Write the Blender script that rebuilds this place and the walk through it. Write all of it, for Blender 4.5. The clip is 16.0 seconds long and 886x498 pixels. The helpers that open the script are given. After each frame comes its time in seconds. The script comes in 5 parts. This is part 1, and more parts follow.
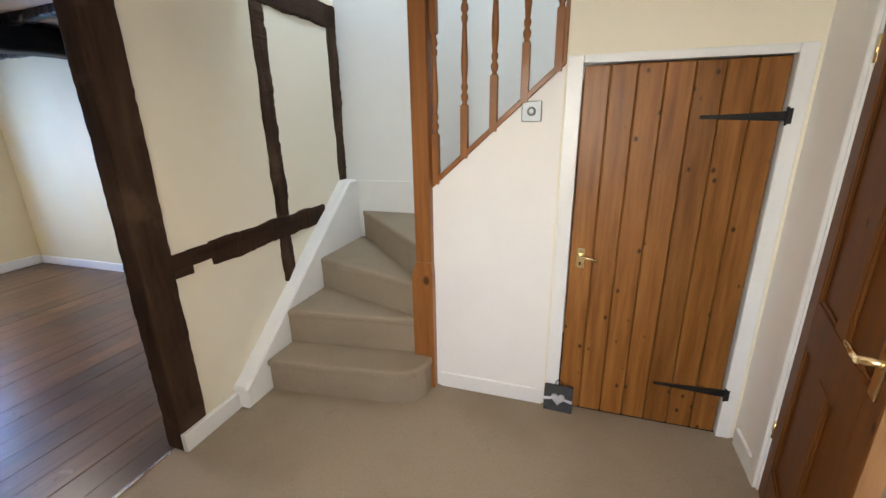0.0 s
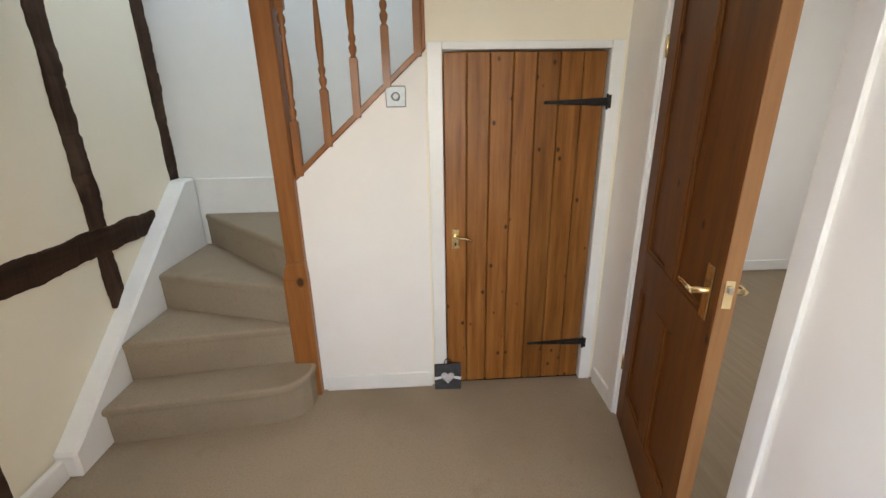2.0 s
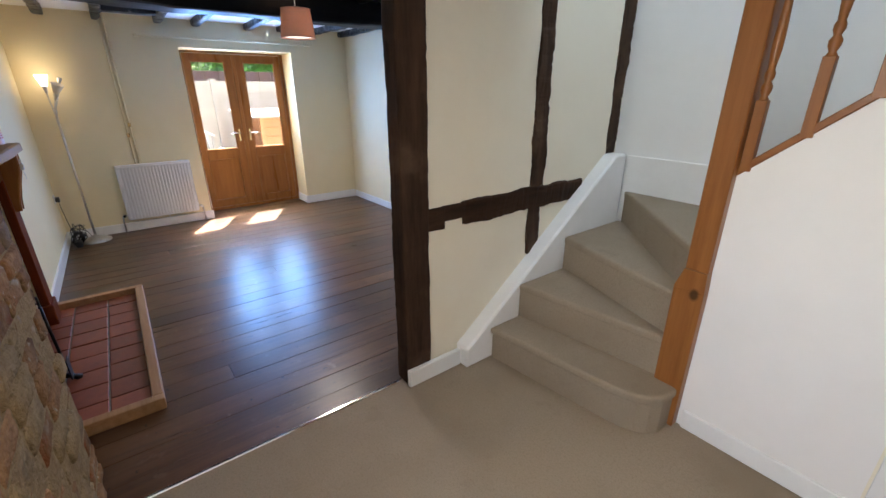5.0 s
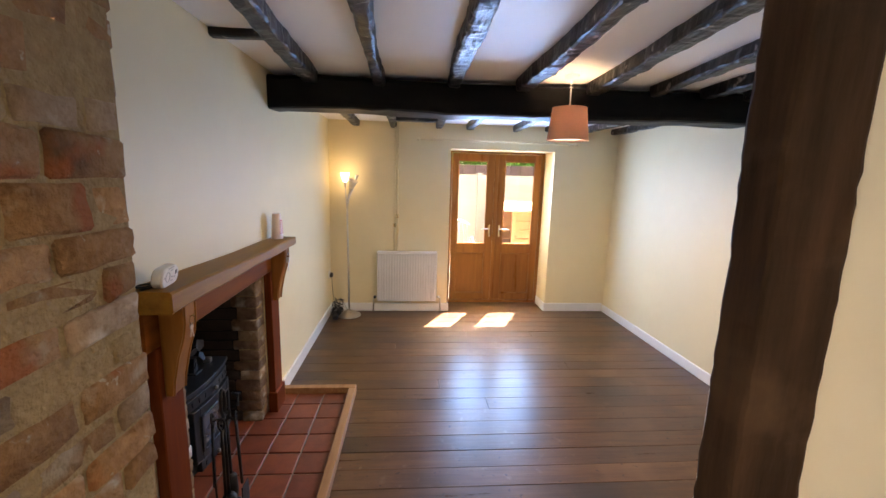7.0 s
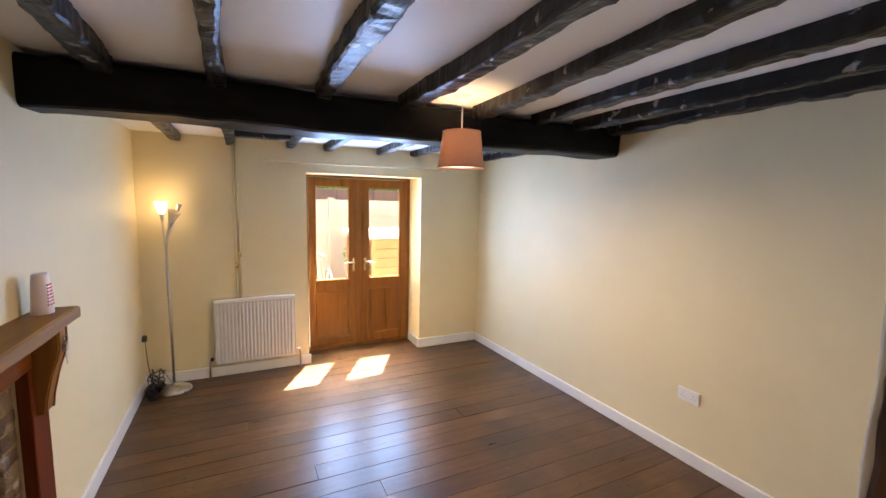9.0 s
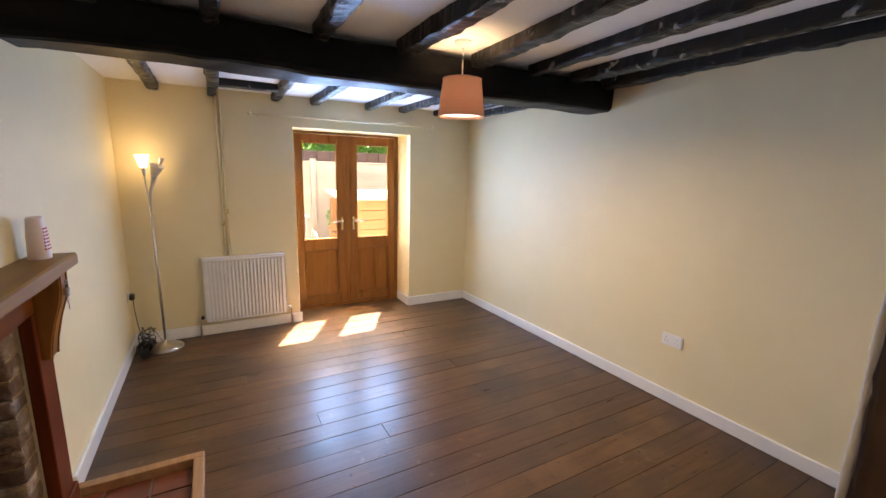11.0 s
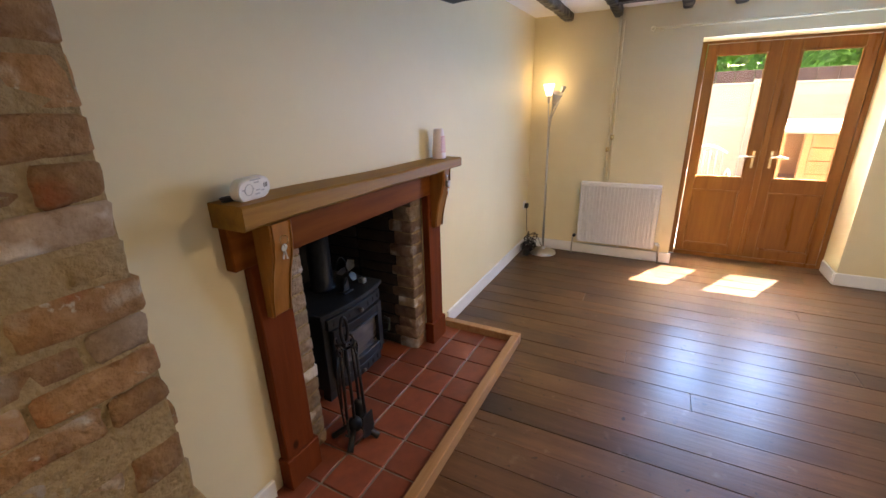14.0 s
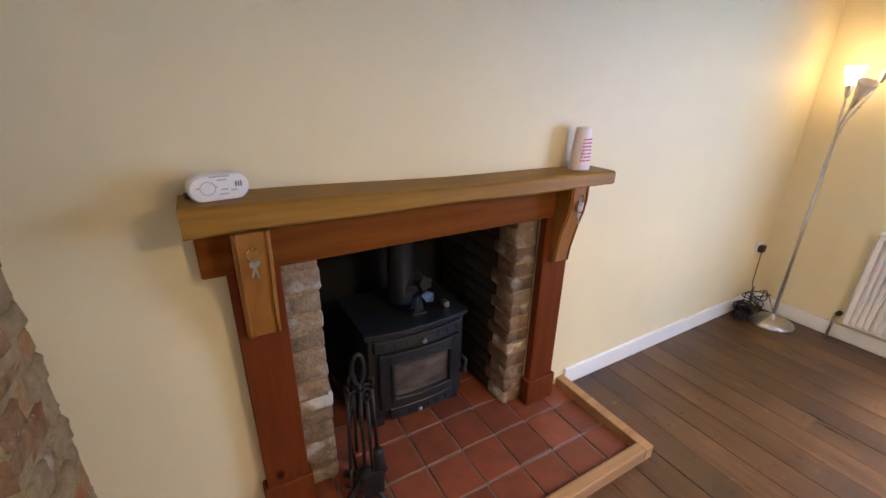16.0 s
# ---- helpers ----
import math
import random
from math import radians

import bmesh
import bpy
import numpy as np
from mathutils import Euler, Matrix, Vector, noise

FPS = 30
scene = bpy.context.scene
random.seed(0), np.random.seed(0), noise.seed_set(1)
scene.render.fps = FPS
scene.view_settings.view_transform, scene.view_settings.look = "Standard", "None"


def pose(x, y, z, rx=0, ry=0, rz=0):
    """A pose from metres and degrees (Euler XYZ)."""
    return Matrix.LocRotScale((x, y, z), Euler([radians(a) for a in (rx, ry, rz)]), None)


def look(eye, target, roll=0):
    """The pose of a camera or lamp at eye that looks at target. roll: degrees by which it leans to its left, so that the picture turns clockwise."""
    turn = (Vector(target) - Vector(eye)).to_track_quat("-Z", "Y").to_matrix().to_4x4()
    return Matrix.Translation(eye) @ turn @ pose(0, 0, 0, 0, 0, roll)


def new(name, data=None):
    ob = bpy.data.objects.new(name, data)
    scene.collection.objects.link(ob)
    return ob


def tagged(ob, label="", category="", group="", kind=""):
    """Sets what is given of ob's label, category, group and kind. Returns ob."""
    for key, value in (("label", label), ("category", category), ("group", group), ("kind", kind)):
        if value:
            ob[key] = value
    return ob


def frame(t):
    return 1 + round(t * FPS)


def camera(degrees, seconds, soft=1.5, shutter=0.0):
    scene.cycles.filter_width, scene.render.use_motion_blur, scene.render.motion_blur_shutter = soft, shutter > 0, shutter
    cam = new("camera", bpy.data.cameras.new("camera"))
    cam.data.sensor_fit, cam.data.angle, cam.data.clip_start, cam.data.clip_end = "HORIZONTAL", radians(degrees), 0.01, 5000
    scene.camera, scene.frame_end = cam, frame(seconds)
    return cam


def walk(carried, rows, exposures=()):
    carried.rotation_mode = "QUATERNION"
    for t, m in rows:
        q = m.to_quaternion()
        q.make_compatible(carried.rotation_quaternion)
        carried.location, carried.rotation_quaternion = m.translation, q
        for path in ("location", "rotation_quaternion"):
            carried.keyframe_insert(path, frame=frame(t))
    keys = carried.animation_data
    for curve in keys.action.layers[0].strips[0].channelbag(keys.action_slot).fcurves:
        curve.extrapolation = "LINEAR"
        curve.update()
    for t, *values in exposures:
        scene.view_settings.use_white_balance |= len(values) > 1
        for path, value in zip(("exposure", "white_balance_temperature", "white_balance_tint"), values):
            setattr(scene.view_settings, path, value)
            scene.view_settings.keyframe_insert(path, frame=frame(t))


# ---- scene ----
cam = camera(93.8, 16.0)
PATH = [
    (0, (-0.565, 0.698, 1.537), (-1.162, 2.511, 0.938), -0.9),
    (0.5, (-0.531, 0.696, 1.569), (-1.062, 2.58, 1.158), -1.2),
    (1, (-0.603, 0.721, 1.587), (-0.85, 2.671, 1.22), -3.0),
    (1.5, (-0.675, 0.717, 1.551), (-0.661, 2.66, 1.079), -2.6),
    (2, (-0.694, 0.717, 1.505), (-0.599, 2.61, 0.867), -1.0),
    (2.5, (-0.704, 0.712, 1.466), (-0.625, 2.564, 0.714), -0.7),
    (3, (-0.702, 0.707, 1.429), (-0.664, 2.522, 0.591), -0.2),
    (3.5, (-0.71, 0.705, 1.419), (-0.836, 2.502, 0.55), 0.3),
    (4, (-0.702, 0.75, 1.437), (-1.226, 2.497, 0.616), 0.1),
    (4.5, (-0.655, 0.833, 1.481), (-1.711, 2.346, 0.706), -0.1),
    (5, (-0.719, 0.894, 1.498), (-2.203, 2.028, 0.784), -0.1),
    (5.2, (-0.795, 0.938, 1.493), (-2.39, 1.936, 0.812), -0.0),
    (7.3, (-1.685, 1.222, 1.65), (-3.654, 1.345, 1.322), 1.4),
    (7.5, (-1.74, 1.23, 1.653), (-3.712, 1.413, 1.37), 0.7),
    (8, (-1.919, 1.214, 1.675), (-3.869, 1.613, 1.477), 0.3),
    (8.5, (-2.098, 1.205, 1.683), (-3.98, 1.861, 1.517), 0.3),
    (8.7, (-2.17, 1.136, 1.692), (-4.001, 1.921, 1.523), 0.9),
    (10.8, (-2.173, 0.945, 1.626), (-3.871, 1.94, 1.269), 1.5),
    (11, (-2.194, 0.939, 1.589), (-3.911, 1.892, 1.211), 1.5),
    (11.5, (-2.092, 1.011, 1.565), (-3.894, 1.767, 1.139), 2.7),
    (12, (-1.94, 1.124, 1.551), (-3.84, 1.562, 1.107), 3.2),
    (12.5, (-1.955, 1.215, 1.534), (-3.897, 1.328, 1.07), 2.6),
    (13, (-2.062, 1.31, 1.525), (-3.974, 1.059, 0.994), 2.5),
    (13.5, (-2.129, 1.409, 1.517), (-3.937, 0.825, 0.891), 1.1),
    (14, (-2.212, 1.469, 1.502), (-3.881, 0.59, 0.837), -1.5),
    (14.5, (-2.386, 1.351, 1.498), (-3.956, 0.296, 0.848), -2.2),
    (15, (-2.611, 1.281, 1.529), (-4.105, 0.144, 0.838), -0.1),
    (15.5, (-2.849, 1.368, 1.509), (-4.086, -0.009, 0.752), 1.3),
    (16, (-3.055, 1.513, 1.515), (-3.986, -0.094, 0.772), 1.0),
]
walk(cam, [(t, look(eye, target, roll)) for t, eye, target, roll in PATH],
     [(0, 4.24, 6350, 10), (0.5, 4.17, 6350, 10), (2, 4.09, 6350, 10), (3.5, 4.11, 6750, 12), (4, 4.35, 6650, 12), (4.5, 4.05, 6000, 11), (5, 4.02, 6000, 11), (7.5, 4.44, 8000, 16),
      (8.5, 4.36, 8000, 16), (11, 4.19, 8000, 16), (12, 4.24, 8000, 16), (12.5, 4.18, 8000, 16), (13.5, 4.21, 7600, 16), (14.5, 4.42, 7900, 16), (15, 4.42, 7600, 16),
      (15.5, 4.47, 7350, 16), (16, 4.73, 7350, 16)])

# ---- world, sun and large lights ----
world = bpy.data.worlds.new("world")
scene.world = world
world.use_nodes = True
wn = world.node_tree.nodes
sky = wn.new("ShaderNodeTexSky")
sky.sky_type = "NISHITA"
sky.sun_disc = False
sky.sun_elevation = radians(59)
sky.sun_rotation = radians(-62)
wn["Background"].inputs["Strength"].default_value = 0.06
world.node_tree.links.new(sky.outputs[0], wn["Background"].inputs["Color"])
sun = new("sun", bpy.data.lights.new("sun", "SUN"))
sun.data.energy, sun.data.angle, sun.data.color = 5.0, radians(0.5), (1.0, 0.97, 0.92)
sun.matrix_world = look((-9, 4.5, 6), (-9 + 0.53, 4.5 - 0.28, 5))


def area(name, eye, target, w, h, watts, color):
    ob = new(name, bpy.data.lights.new(name, "AREA"))
    ob.data.shape, ob.data.size, ob.data.size_y = "RECTANGLE", w, h
    ob.data.energy, ob.data.color = watts, color
    ob.matrix_world = look(eye, target)
    return ob


def bulb(name, at, watts, color, radius=0.03):
    ob = new(name, bpy.data.lights.new(name, "POINT"))
    ob.data.energy, ob.data.color, ob.data.shadow_soft_size = watts, color, radius
    ob.location = at
    return ob


SKYBLUE = (0.21, 0.45, 1.0)
area("sky_left_pane", (-6.58, 1.962, 1.33), (-4.8, 1.962, 1.42), 0.36, 1.0, 1.60, SKYBLUE)
area("sky_right_pane", (-6.57, 2.558, 1.33), (-4.8, 2.478, 1.42), 0.37, 1.0, 1.60, SKYBLUE)
area("sky_hall_window", (-0.9, -0.87, 1.5), (-0.9, 1.0, 1.25), 1.3, 1.1, 2.21, (1.0, 0.96, 0.89))
# added unseen fill lamp over the stairs; the stairwell has no window
area("landing_fill", (-0.9, 3.15, 4.4), (-1.6, 3.2, 1.0), 1.2, 0.6, 2.05, (0.72, 0.86, 1.0))
area("sky_side_window", (3.25, 1.6, 1.5), (0.5, 2.6, 1.1), 1.2, 1.1, 2.3, (1.0, 0.95, 0.88))
WARM = (1.0, 0.70, 0.40)
bulb("floor_lamp_bulb", (-6.315, 0.463, 1.60), 0.042, WARM)
bulb("living_pendant_bulb", (-4.305, 2.205, 2.02), 0.68, (1.0, 0.76, 0.5))
bulb("hall_pendant_bulb", (-1.0, 1.40, 1.98), 0.52, (1.0, 0.82, 0.62))
for name, at, watts in (("living_pendant_glow", (-4.305, 2.205, 1.88), 1.25), ("hall_pendant_glow", (-1.0, 1.40, 1.85), 0.42)):
    glow = area(name, at, (at[0], at[1] + 0.001, 0), 0.2, 0.2, watts, (1.0, 0.80, 0.60))
    glow.data.shape = "DISK"

# ---- materials ----
def material(name, c1, c2, rough=0.6, scale=8.0, stretch=(1, 1, 1), bump=0.1, bump_scale=60.0, metal=0.0, blotch=None, rvar=0.1,
             per_piece=0.0, island=False, spec=0.5, coat=0.0, detail=6.0, bump_dist=0.004):
    """Two colours mixed by grain noise; blotch = (colour, scale, low, high) lays larger stains on top."""
    m = bpy.data.materials.new(name)
    m.use_nodes = True
    nt, n = m.node_tree, m.node_tree.nodes
    link = nt.links.new
    b = n["Principled BSDF"]
    tc = n.new("ShaderNodeTexCoord")
    info = n.new("ShaderNodeObjectInfo")
    off = n.new("ShaderNodeVectorMath")
    off.operation = "SCALE"
    off.inputs[0].default_value = (17.3, 9.1, 5.7)
    if island:
        geo = n.new("ShaderNodeNewGeometry")
        rnd = geo.outputs["Random Per Island"]
    else:
        rnd = info.outputs["Random"]
    link(rnd, off.inputs["Scale"])
    add = n.new("ShaderNodeVectorMath")
    link(tc.outputs["Object"], add.inputs[0])
    link(off.outputs[0], add.inputs[1])
    mp = n.new("ShaderNodeMapping")
    mp.inputs["Scale"].default_value = stretch
    link(add.outputs[0], mp.inputs["Vector"])
    ns = n.new("ShaderNodeTexNoise")
    ns.inputs["Scale"].default_value = scale
    ns.inputs["Detail"].default_value = detail
    ns.inputs["Roughness"].default_value = 0.65
    link(mp.outputs[0], ns.inputs["Vector"])
    ramp = n.new("ShaderNodeValToRGB")
    ramp.color_ramp.elements[0].position, ramp.color_ramp.elements[1].position = 0.3, 0.7
    ramp.color_ramp.elements[0].color, ramp.color_ramp.elements[1].color = (*c1, 1), (*c2, 1)
    link(ns.outputs["Fac"], ramp.inputs["Fac"])
    col = ramp.outputs["Color"]
    if blotch:
        for bc, bs, lo, hi in (blotch if isinstance(blotch, list) else [blotch]):
            bn = n.new("ShaderNodeTexNoise")
            bn.inputs["Scale"].default_value, bn.inputs["Detail"].default_value = bs, 4
            link(add.outputs[0], bn.inputs["Vector"])
            br = n.new("ShaderNodeMapRange")
            br.inputs["From Min"].default_value, br.inputs["From Max"].default_value = lo, hi
            link(bn.outputs["Fac"], br.inputs["Value"])
            mx = n.new("ShaderNodeMix")
            mx.data_type = "RGBA"
            link(br.outputs[0], mx.inputs["Factor"])
            link(col, mx.inputs["A"])
            mx.inputs["B"].default_value = (*bc, 1)
            col = mx.outputs["Result"]
    if per_piece:
        hs = n.new("ShaderNodeHueSaturation")
        mr = n.new("ShaderNodeMapRange")
        mr.inputs["To Min"].default_value, mr.inputs["To Max"].default_value = 1 - per_piece, 1 + per_piece
        link(rnd, mr.inputs["Value"])
        link(mr.outputs[0], hs.inputs["Value"])
        link(col, hs.inputs["Color"])
        col = hs.outputs["Color"]
    link(col, b.inputs["Base Color"])
    rr = n.new("ShaderNodeMapRange")
    rr.inputs["To Min"].default_value, rr.inputs["To Max"].default_value = max(0, rough - rvar), min(1, rough + rvar)
    link(ns.outputs["Fac"], rr.inputs["Value"])
    link(rr.outputs[0], b.inputs["Roughness"])
    b.inputs["Metallic"].default_value = metal
    b.inputs["Specular IOR Level"].default_value = spec
    b.inputs["Coat Weight"].default_value = coat
    b.inputs["Coat Roughness"].default_value = 0.15
    if bump:
        bn2 = n.new("ShaderNodeTexNoise")
        bn2.inputs["Scale"].default_value, bn2.inputs["Detail"].default_value = bump_scale, 5
        link(mp.outputs[0], bn2.inputs["Vector"])
        bp = n.new("ShaderNodeBump")
        bp.inputs["Strength"].default_value, bp.inputs["Distance"].default_value = bump, bump_dist
        link(bn2.outputs["Fac"], bp.inputs["Height"])
        link(bp.outputs[0], b.inputs["Normal"])
    return m


def wood(name, c1, c2, axis, rough=0.45, knots=None, per_piece=0.12, coat=0.0, bump=0.15, fine=1.0, wear=None, spec=0.3):
    """Timber: grain stretched along one axis, dark knots where given."""
    st = {"x": (0.07, 1, 1), "y": (1, 0.07, 1), "z": (1, 1, 0.07)}[axis]
    m = material(name, c1, c2, rough, 28 * fine, st, bump, 55 * fine, per_piece=per_piece, coat=coat, blotch=wear, spec=spec)
    if knots:
        nt, n = m.node_tree, m.node_tree.nodes
        b = n["Principled BSDF"]
        src = b.inputs["Base Color"].links[0].from_socket
        add = [x for x in n if x.bl_idname == "ShaderNodeVectorMath" and x.operation == "ADD"][0]
        mp = n.new("ShaderNodeMapping")
        mp.inputs["Scale"].default_value = [1.0 if v == 1 else 0.7 for v in st]
        nt.links.new(add.outputs[0], mp.inputs["Vector"])
        vo = n.new("ShaderNodeTexVoronoi")
        vo.inputs["Scale"].default_value = knots[0]
        nt.links.new(mp.outputs[0], vo.inputs["Vector"])
        mr = n.new("ShaderNodeMapRange")
        mr.inputs["From Min"].default_value, mr.inputs["From Max"].default_value = knots[1], knots[1] * 1.9
        mr.inputs["To Min"].default_value, mr.inputs["To Max"].default_value = 1, 0
        nt.links.new(vo.outputs["Distance"], mr.inputs["Value"])
        mx = n.new("ShaderNodeMix")
        mx.data_type = "RGBA"
        nt.links.new(mr.outputs[0], mx.inputs["Factor"])
        nt.links.new(src, mx.inputs["A"])
        mx.inputs["B"].default_value = (*[c * 0.3 for c in c1], 1)
        nt.links.new(mx.outputs["Result"], b.inputs["Base Color"])
    return m


def emitter(name, color, strength):
    m = bpy.data.materials.new(name)
    m.use_nodes = True
    b = m.node_tree.nodes["Principled BSDF"]
    b.inputs["Base Color"].default_value = (0.8, 0.78, 0.72, 1)
    b.inputs["Emission Color"].default_value = (*color, 1)
    b.inputs["Emission Strength"].default_value = strength
    return m


def clear_glass(name, tint=(1, 1, 1)):
    m = bpy.data.materials.new(name)
    m.use_nodes = True
    b = m.node_tree.nodes["Principled BSDF"]
    b.inputs["Base Color"].default_value = (*tint, 1)
    b.inputs["Transmission Weight"].default_value = 1.0
    b.inputs["Roughness"].default_value = 0.0
    b.inputs["IOR"].default_value = 1.45
    return m


CREAM = material("cream_plaster", (0.77, 0.67, 0.42), (0.81, 0.715, 0.475), 0.54, 2.2, spec=0.38, bump=0.16, bump_scale=9, rvar=0.06,
                 blotch=((0.75, 0.64, 0.39), 1.1, 0.52, 0.85), bump_dist=0.01)
# same paint as CREAM, paler: the hall's cool light is put into the colour
CREAM_COOLLIT = material("cream_plaster_cool_lit", (0.81, 0.75, 0.595), (0.85, 0.795, 0.65), 0.60, 2.2, spec=0.4, bump=0.16, bump_scale=9, rvar=0.06,
                     blotch=((0.79, 0.73, 0.60), 1.1, 0.52, 0.85), bump_dist=0.01)
PALE = material("white_plaster", (0.82, 0.80, 0.765), (0.86, 0.84, 0.81), 0.65, 2.5, bump=0.14, bump_scale=10, bump_dist=0.01)
COOL = material("cool_white_plaster", (0.80, 0.81, 0.80), (0.84, 0.85, 0.84), 0.65, 2.5, bump=0.14, bump_scale=10, bump_dist=0.01)
DULLSTEEL = material("dull_grey_steel", (0.20, 0.21, 0.21), (0.27, 0.28, 0.28), 0.40, 60, metal=0.6, bump=0.04)
CEIL = material("ceiling_white", (0.89, 0.89, 0.87), (0.93, 0.93, 0.91), 0.46, 3, bump=0.12, bump_scale=7, bump_dist=0.01)
GLOSS = material("white_gloss_paint", (0.78, 0.78, 0.76), (0.84, 0.84, 0.82), 0.30, 5, bump=0.02, bump_scale=20, rvar=0.04)
CARPET = material("beige_carpet", (0.295, 0.237, 0.168), (0.385, 0.318, 0.238), 0.95, 260, bump=0.5, bump_scale=420, rvar=0.03, spec=0.1,
                  blotch=[((0.245, 0.195, 0.135), 1.6, 0.48, 0.85), ((0.235, 0.185, 0.13), 7, 0.62, 0.95), ((0.28, 0.215, 0.145), 110, 0.50, 0.80)], bump_dist=0.003)
FLOORWOOD = wood("old_stained_boards", (0.062, 0.0285, 0.0115), (0.136, 0.064, 0.026), "y", 0.31, None, 0.16, bump=0.25, fine=0.9, spec=0.5,
                 wear=[((0.16, 0.082, 0.038), 2.6, 0.52, 0.80), ((0.17, 0.105, 0.06), 16, 0.64, 0.78), ((0.040, 0.022, 0.013), 1.5, 0.46, 0.72), ((0.02, 0.012, 0.009), 30, 0.66, 0.73)])
LAMINATE = wood("pale_laminate", (0.24, 0.175, 0.105), (0.31, 0.235, 0.15), "y", 0.4, None, 0.1)
OAK = material("dark_oak_timber", (0.018, 0.0095, 0.0055), (0.075, 0.041, 0.024), 0.8, 16, (1, 1, 0.12), 0.6, 30, bump_dist=0.008,
               blotch=((0.095, 0.056, 0.033), 5, 0.55, 0.75), spec=0.2)
OAKY = material("dark_oak_timber_long", (0.016, 0.008, 0.0045), (0.058, 0.030, 0.016), 0.8, 16, (1, 0.12, 1), 0.6, 30, bump_dist=0.008, spec=0.2)
BLACKBEAM = material("black_painted_beam", (0.004, 0.004, 0.004), (0.010, 0.009, 0.009), 0.45, 9, (0.3, 0.3, 1), 0.7, 16, bump_dist=0.012, rvar=0.18, spec=0.10)
# pale flecks: chipped paint, and gloss highlights put into the colour
JOISTMAT = material("black_joist_chips_glints", (0.004, 0.004, 0.004), (0.012, 0.011, 0.010), 0.36, 10, (0.3, 1, 1), 0.9, 24, bump_dist=0.014, rvar=0.14,
                    blotch=((0.30, 0.28, 0.26), 13, 0.65, 0.69), spec=0.36)
PINE = wood("varnished_pine_planks", (0.165, 0.056, 0.009), (0.34, 0.145, 0.036), "z", 0.40, (13.0, 0.072), 0.16, coat=0.08)
NEWELPINE = wood("orange_pine", (0.215, 0.078, 0.017), (0.32, 0.125, 0.033), "z", 0.4, (5, 0.06), 0.08, coat=0.2)
RAILPINE = wood("orange_pine_rail", (0.20, 0.073, 0.017), (0.30, 0.118, 0.033), "x", 0.4, None, 0.05, coat=0.2)
DOORWOOD = wood("dark_stained_door_wood", (0.085, 0.027, 0.005), (0.175, 0.062, 0.012), "z", 0.45, (5, 0.04), 0.06, spec=0.2)
DOOREDGE = wood("bare_door_edge", (0.22, 0.10, 0.035), (0.31, 0.16, 0.065), "z", 0.5, (4, 0.06), 0.05)
UPVC = wood("golden_oak_foil", (0.20, 0.075, 0.018), (0.30, 0.125, 0.033), "z", 0.3, None, 0.03, bump=0.04, fine=0.6)
SHELFWOOD = wood("oak_mantel", (0.22, 0.102, 0.012), (0.36, 0.182, 0.030), "x", 0.5, (4, 0.05), 0.06)
CORBELWOOD = wood("oak_corbel", (0.25, 0.10, 0.02), (0.36, 0.155, 0.038), "z", 0.36, None, 0.06, coat=0.04)
MAHOG = wood("red_stained_surround", (0.14, 0.039, 0.007), (0.215, 0.066, 0.013), "x", 0.5, (4, 0.045), 0.05, coat=0.0, spec=0.06)
MAHOGZ = wood("red_stained_leg", (0.110, 0.024, 0.007), (0.175, 0.040, 0.012), "z", 0.5, (4, 0.04), 0.05, coat=0.0, spec=0.08)
HEARTHWOOD = wood("hearth_edge_wood", (0.30, 0.155, 0.065), (0.44, 0.26, 0.13), "x", 0.42, None, 0.06)
TILE = material("quarry_tile", (0.175, 0.044, 0.021), (0.25, 0.068, 0.033), 0.46, 14, bump=0.2, bump_scale=35, per_piece=0.25,
                blotch=((0.13, 0.038, 0.024), 6, 0.55, 0.8))
GROUT = material("grout", (0.17, 0.15, 0.13), (0.27, 0.245, 0.215), 0.9, 30, bump=0.3)
BRICK = material("old_brick", (0.225, 0.115, 0.048), (0.38, 0.225, 0.11), 0.92, 22, bump=1.0, bump_scale=48, per_piece=0.25, bump_dist=0.016, spec=0.2, detail=9.0,
                 blotch=[((0.40, 0.33, 0.24), 7.5, 0.57, 0.68), ((0.11, 0.06, 0.035), 4.2, 0.58, 0.75), ((0.30, 0.105, 0.04), 5.0, 0.58, 0.66), ((0.42, 0.36, 0.27), 30, 0.66, 0.72)])
SOOTBRICK = material("sooty_brick", (0.018, 0.014, 0.011), (0.048, 0.034, 0.026), 0.9, 9, bump=0.8, bump_scale=30, per_piece=0.3, bump_dist=0.01)
PALEBRICK = material("limewashed_brick", (0.22, 0.145, 0.088), (0.37, 0.28, 0.195), 0.92, 20, spec=0.2, bump=1.0, bump_scale=46, per_piece=0.25, bump_dist=0.01,
                     blotch=[((0.60, 0.56, 0.50), 7, 0.55, 0.68), ((0.24, 0.11, 0.07), 5, 0.60, 0.75)])
MORTAR = material("lime_mortar", (0.26, 0.18, 0.09), (0.39, 0.29, 0.16), 0.95, 26, bump=1.0, bump_scale=55, bump_dist=0.016, spec=0.15, detail=9.0,
                  blotch=((0.18, 0.12, 0.075), 4, 0.55, 0.75))
JAMBBRICK = material("worn_jamb_brick", (0.12, 0.072, 0.046), (0.26, 0.175, 0.12), 0.92, 20, spec=0.2, bump=1.0, bump_scale=46, per_piece=0.3, bump_dist=0.01,
                     blotch=[((0.42, 0.38, 0.33), 8, 0.58, 0.70), ((0.07, 0.045, 0.032), 5, 0.58, 0.75)])
SMOKYBRICK = material("smoky_brick", (0.028, 0.019, 0.013), (0.060, 0.042, 0.030), 0.9, 9, bump=0.9, bump_scale=28, per_piece=0.3, bump_dist=0.01)
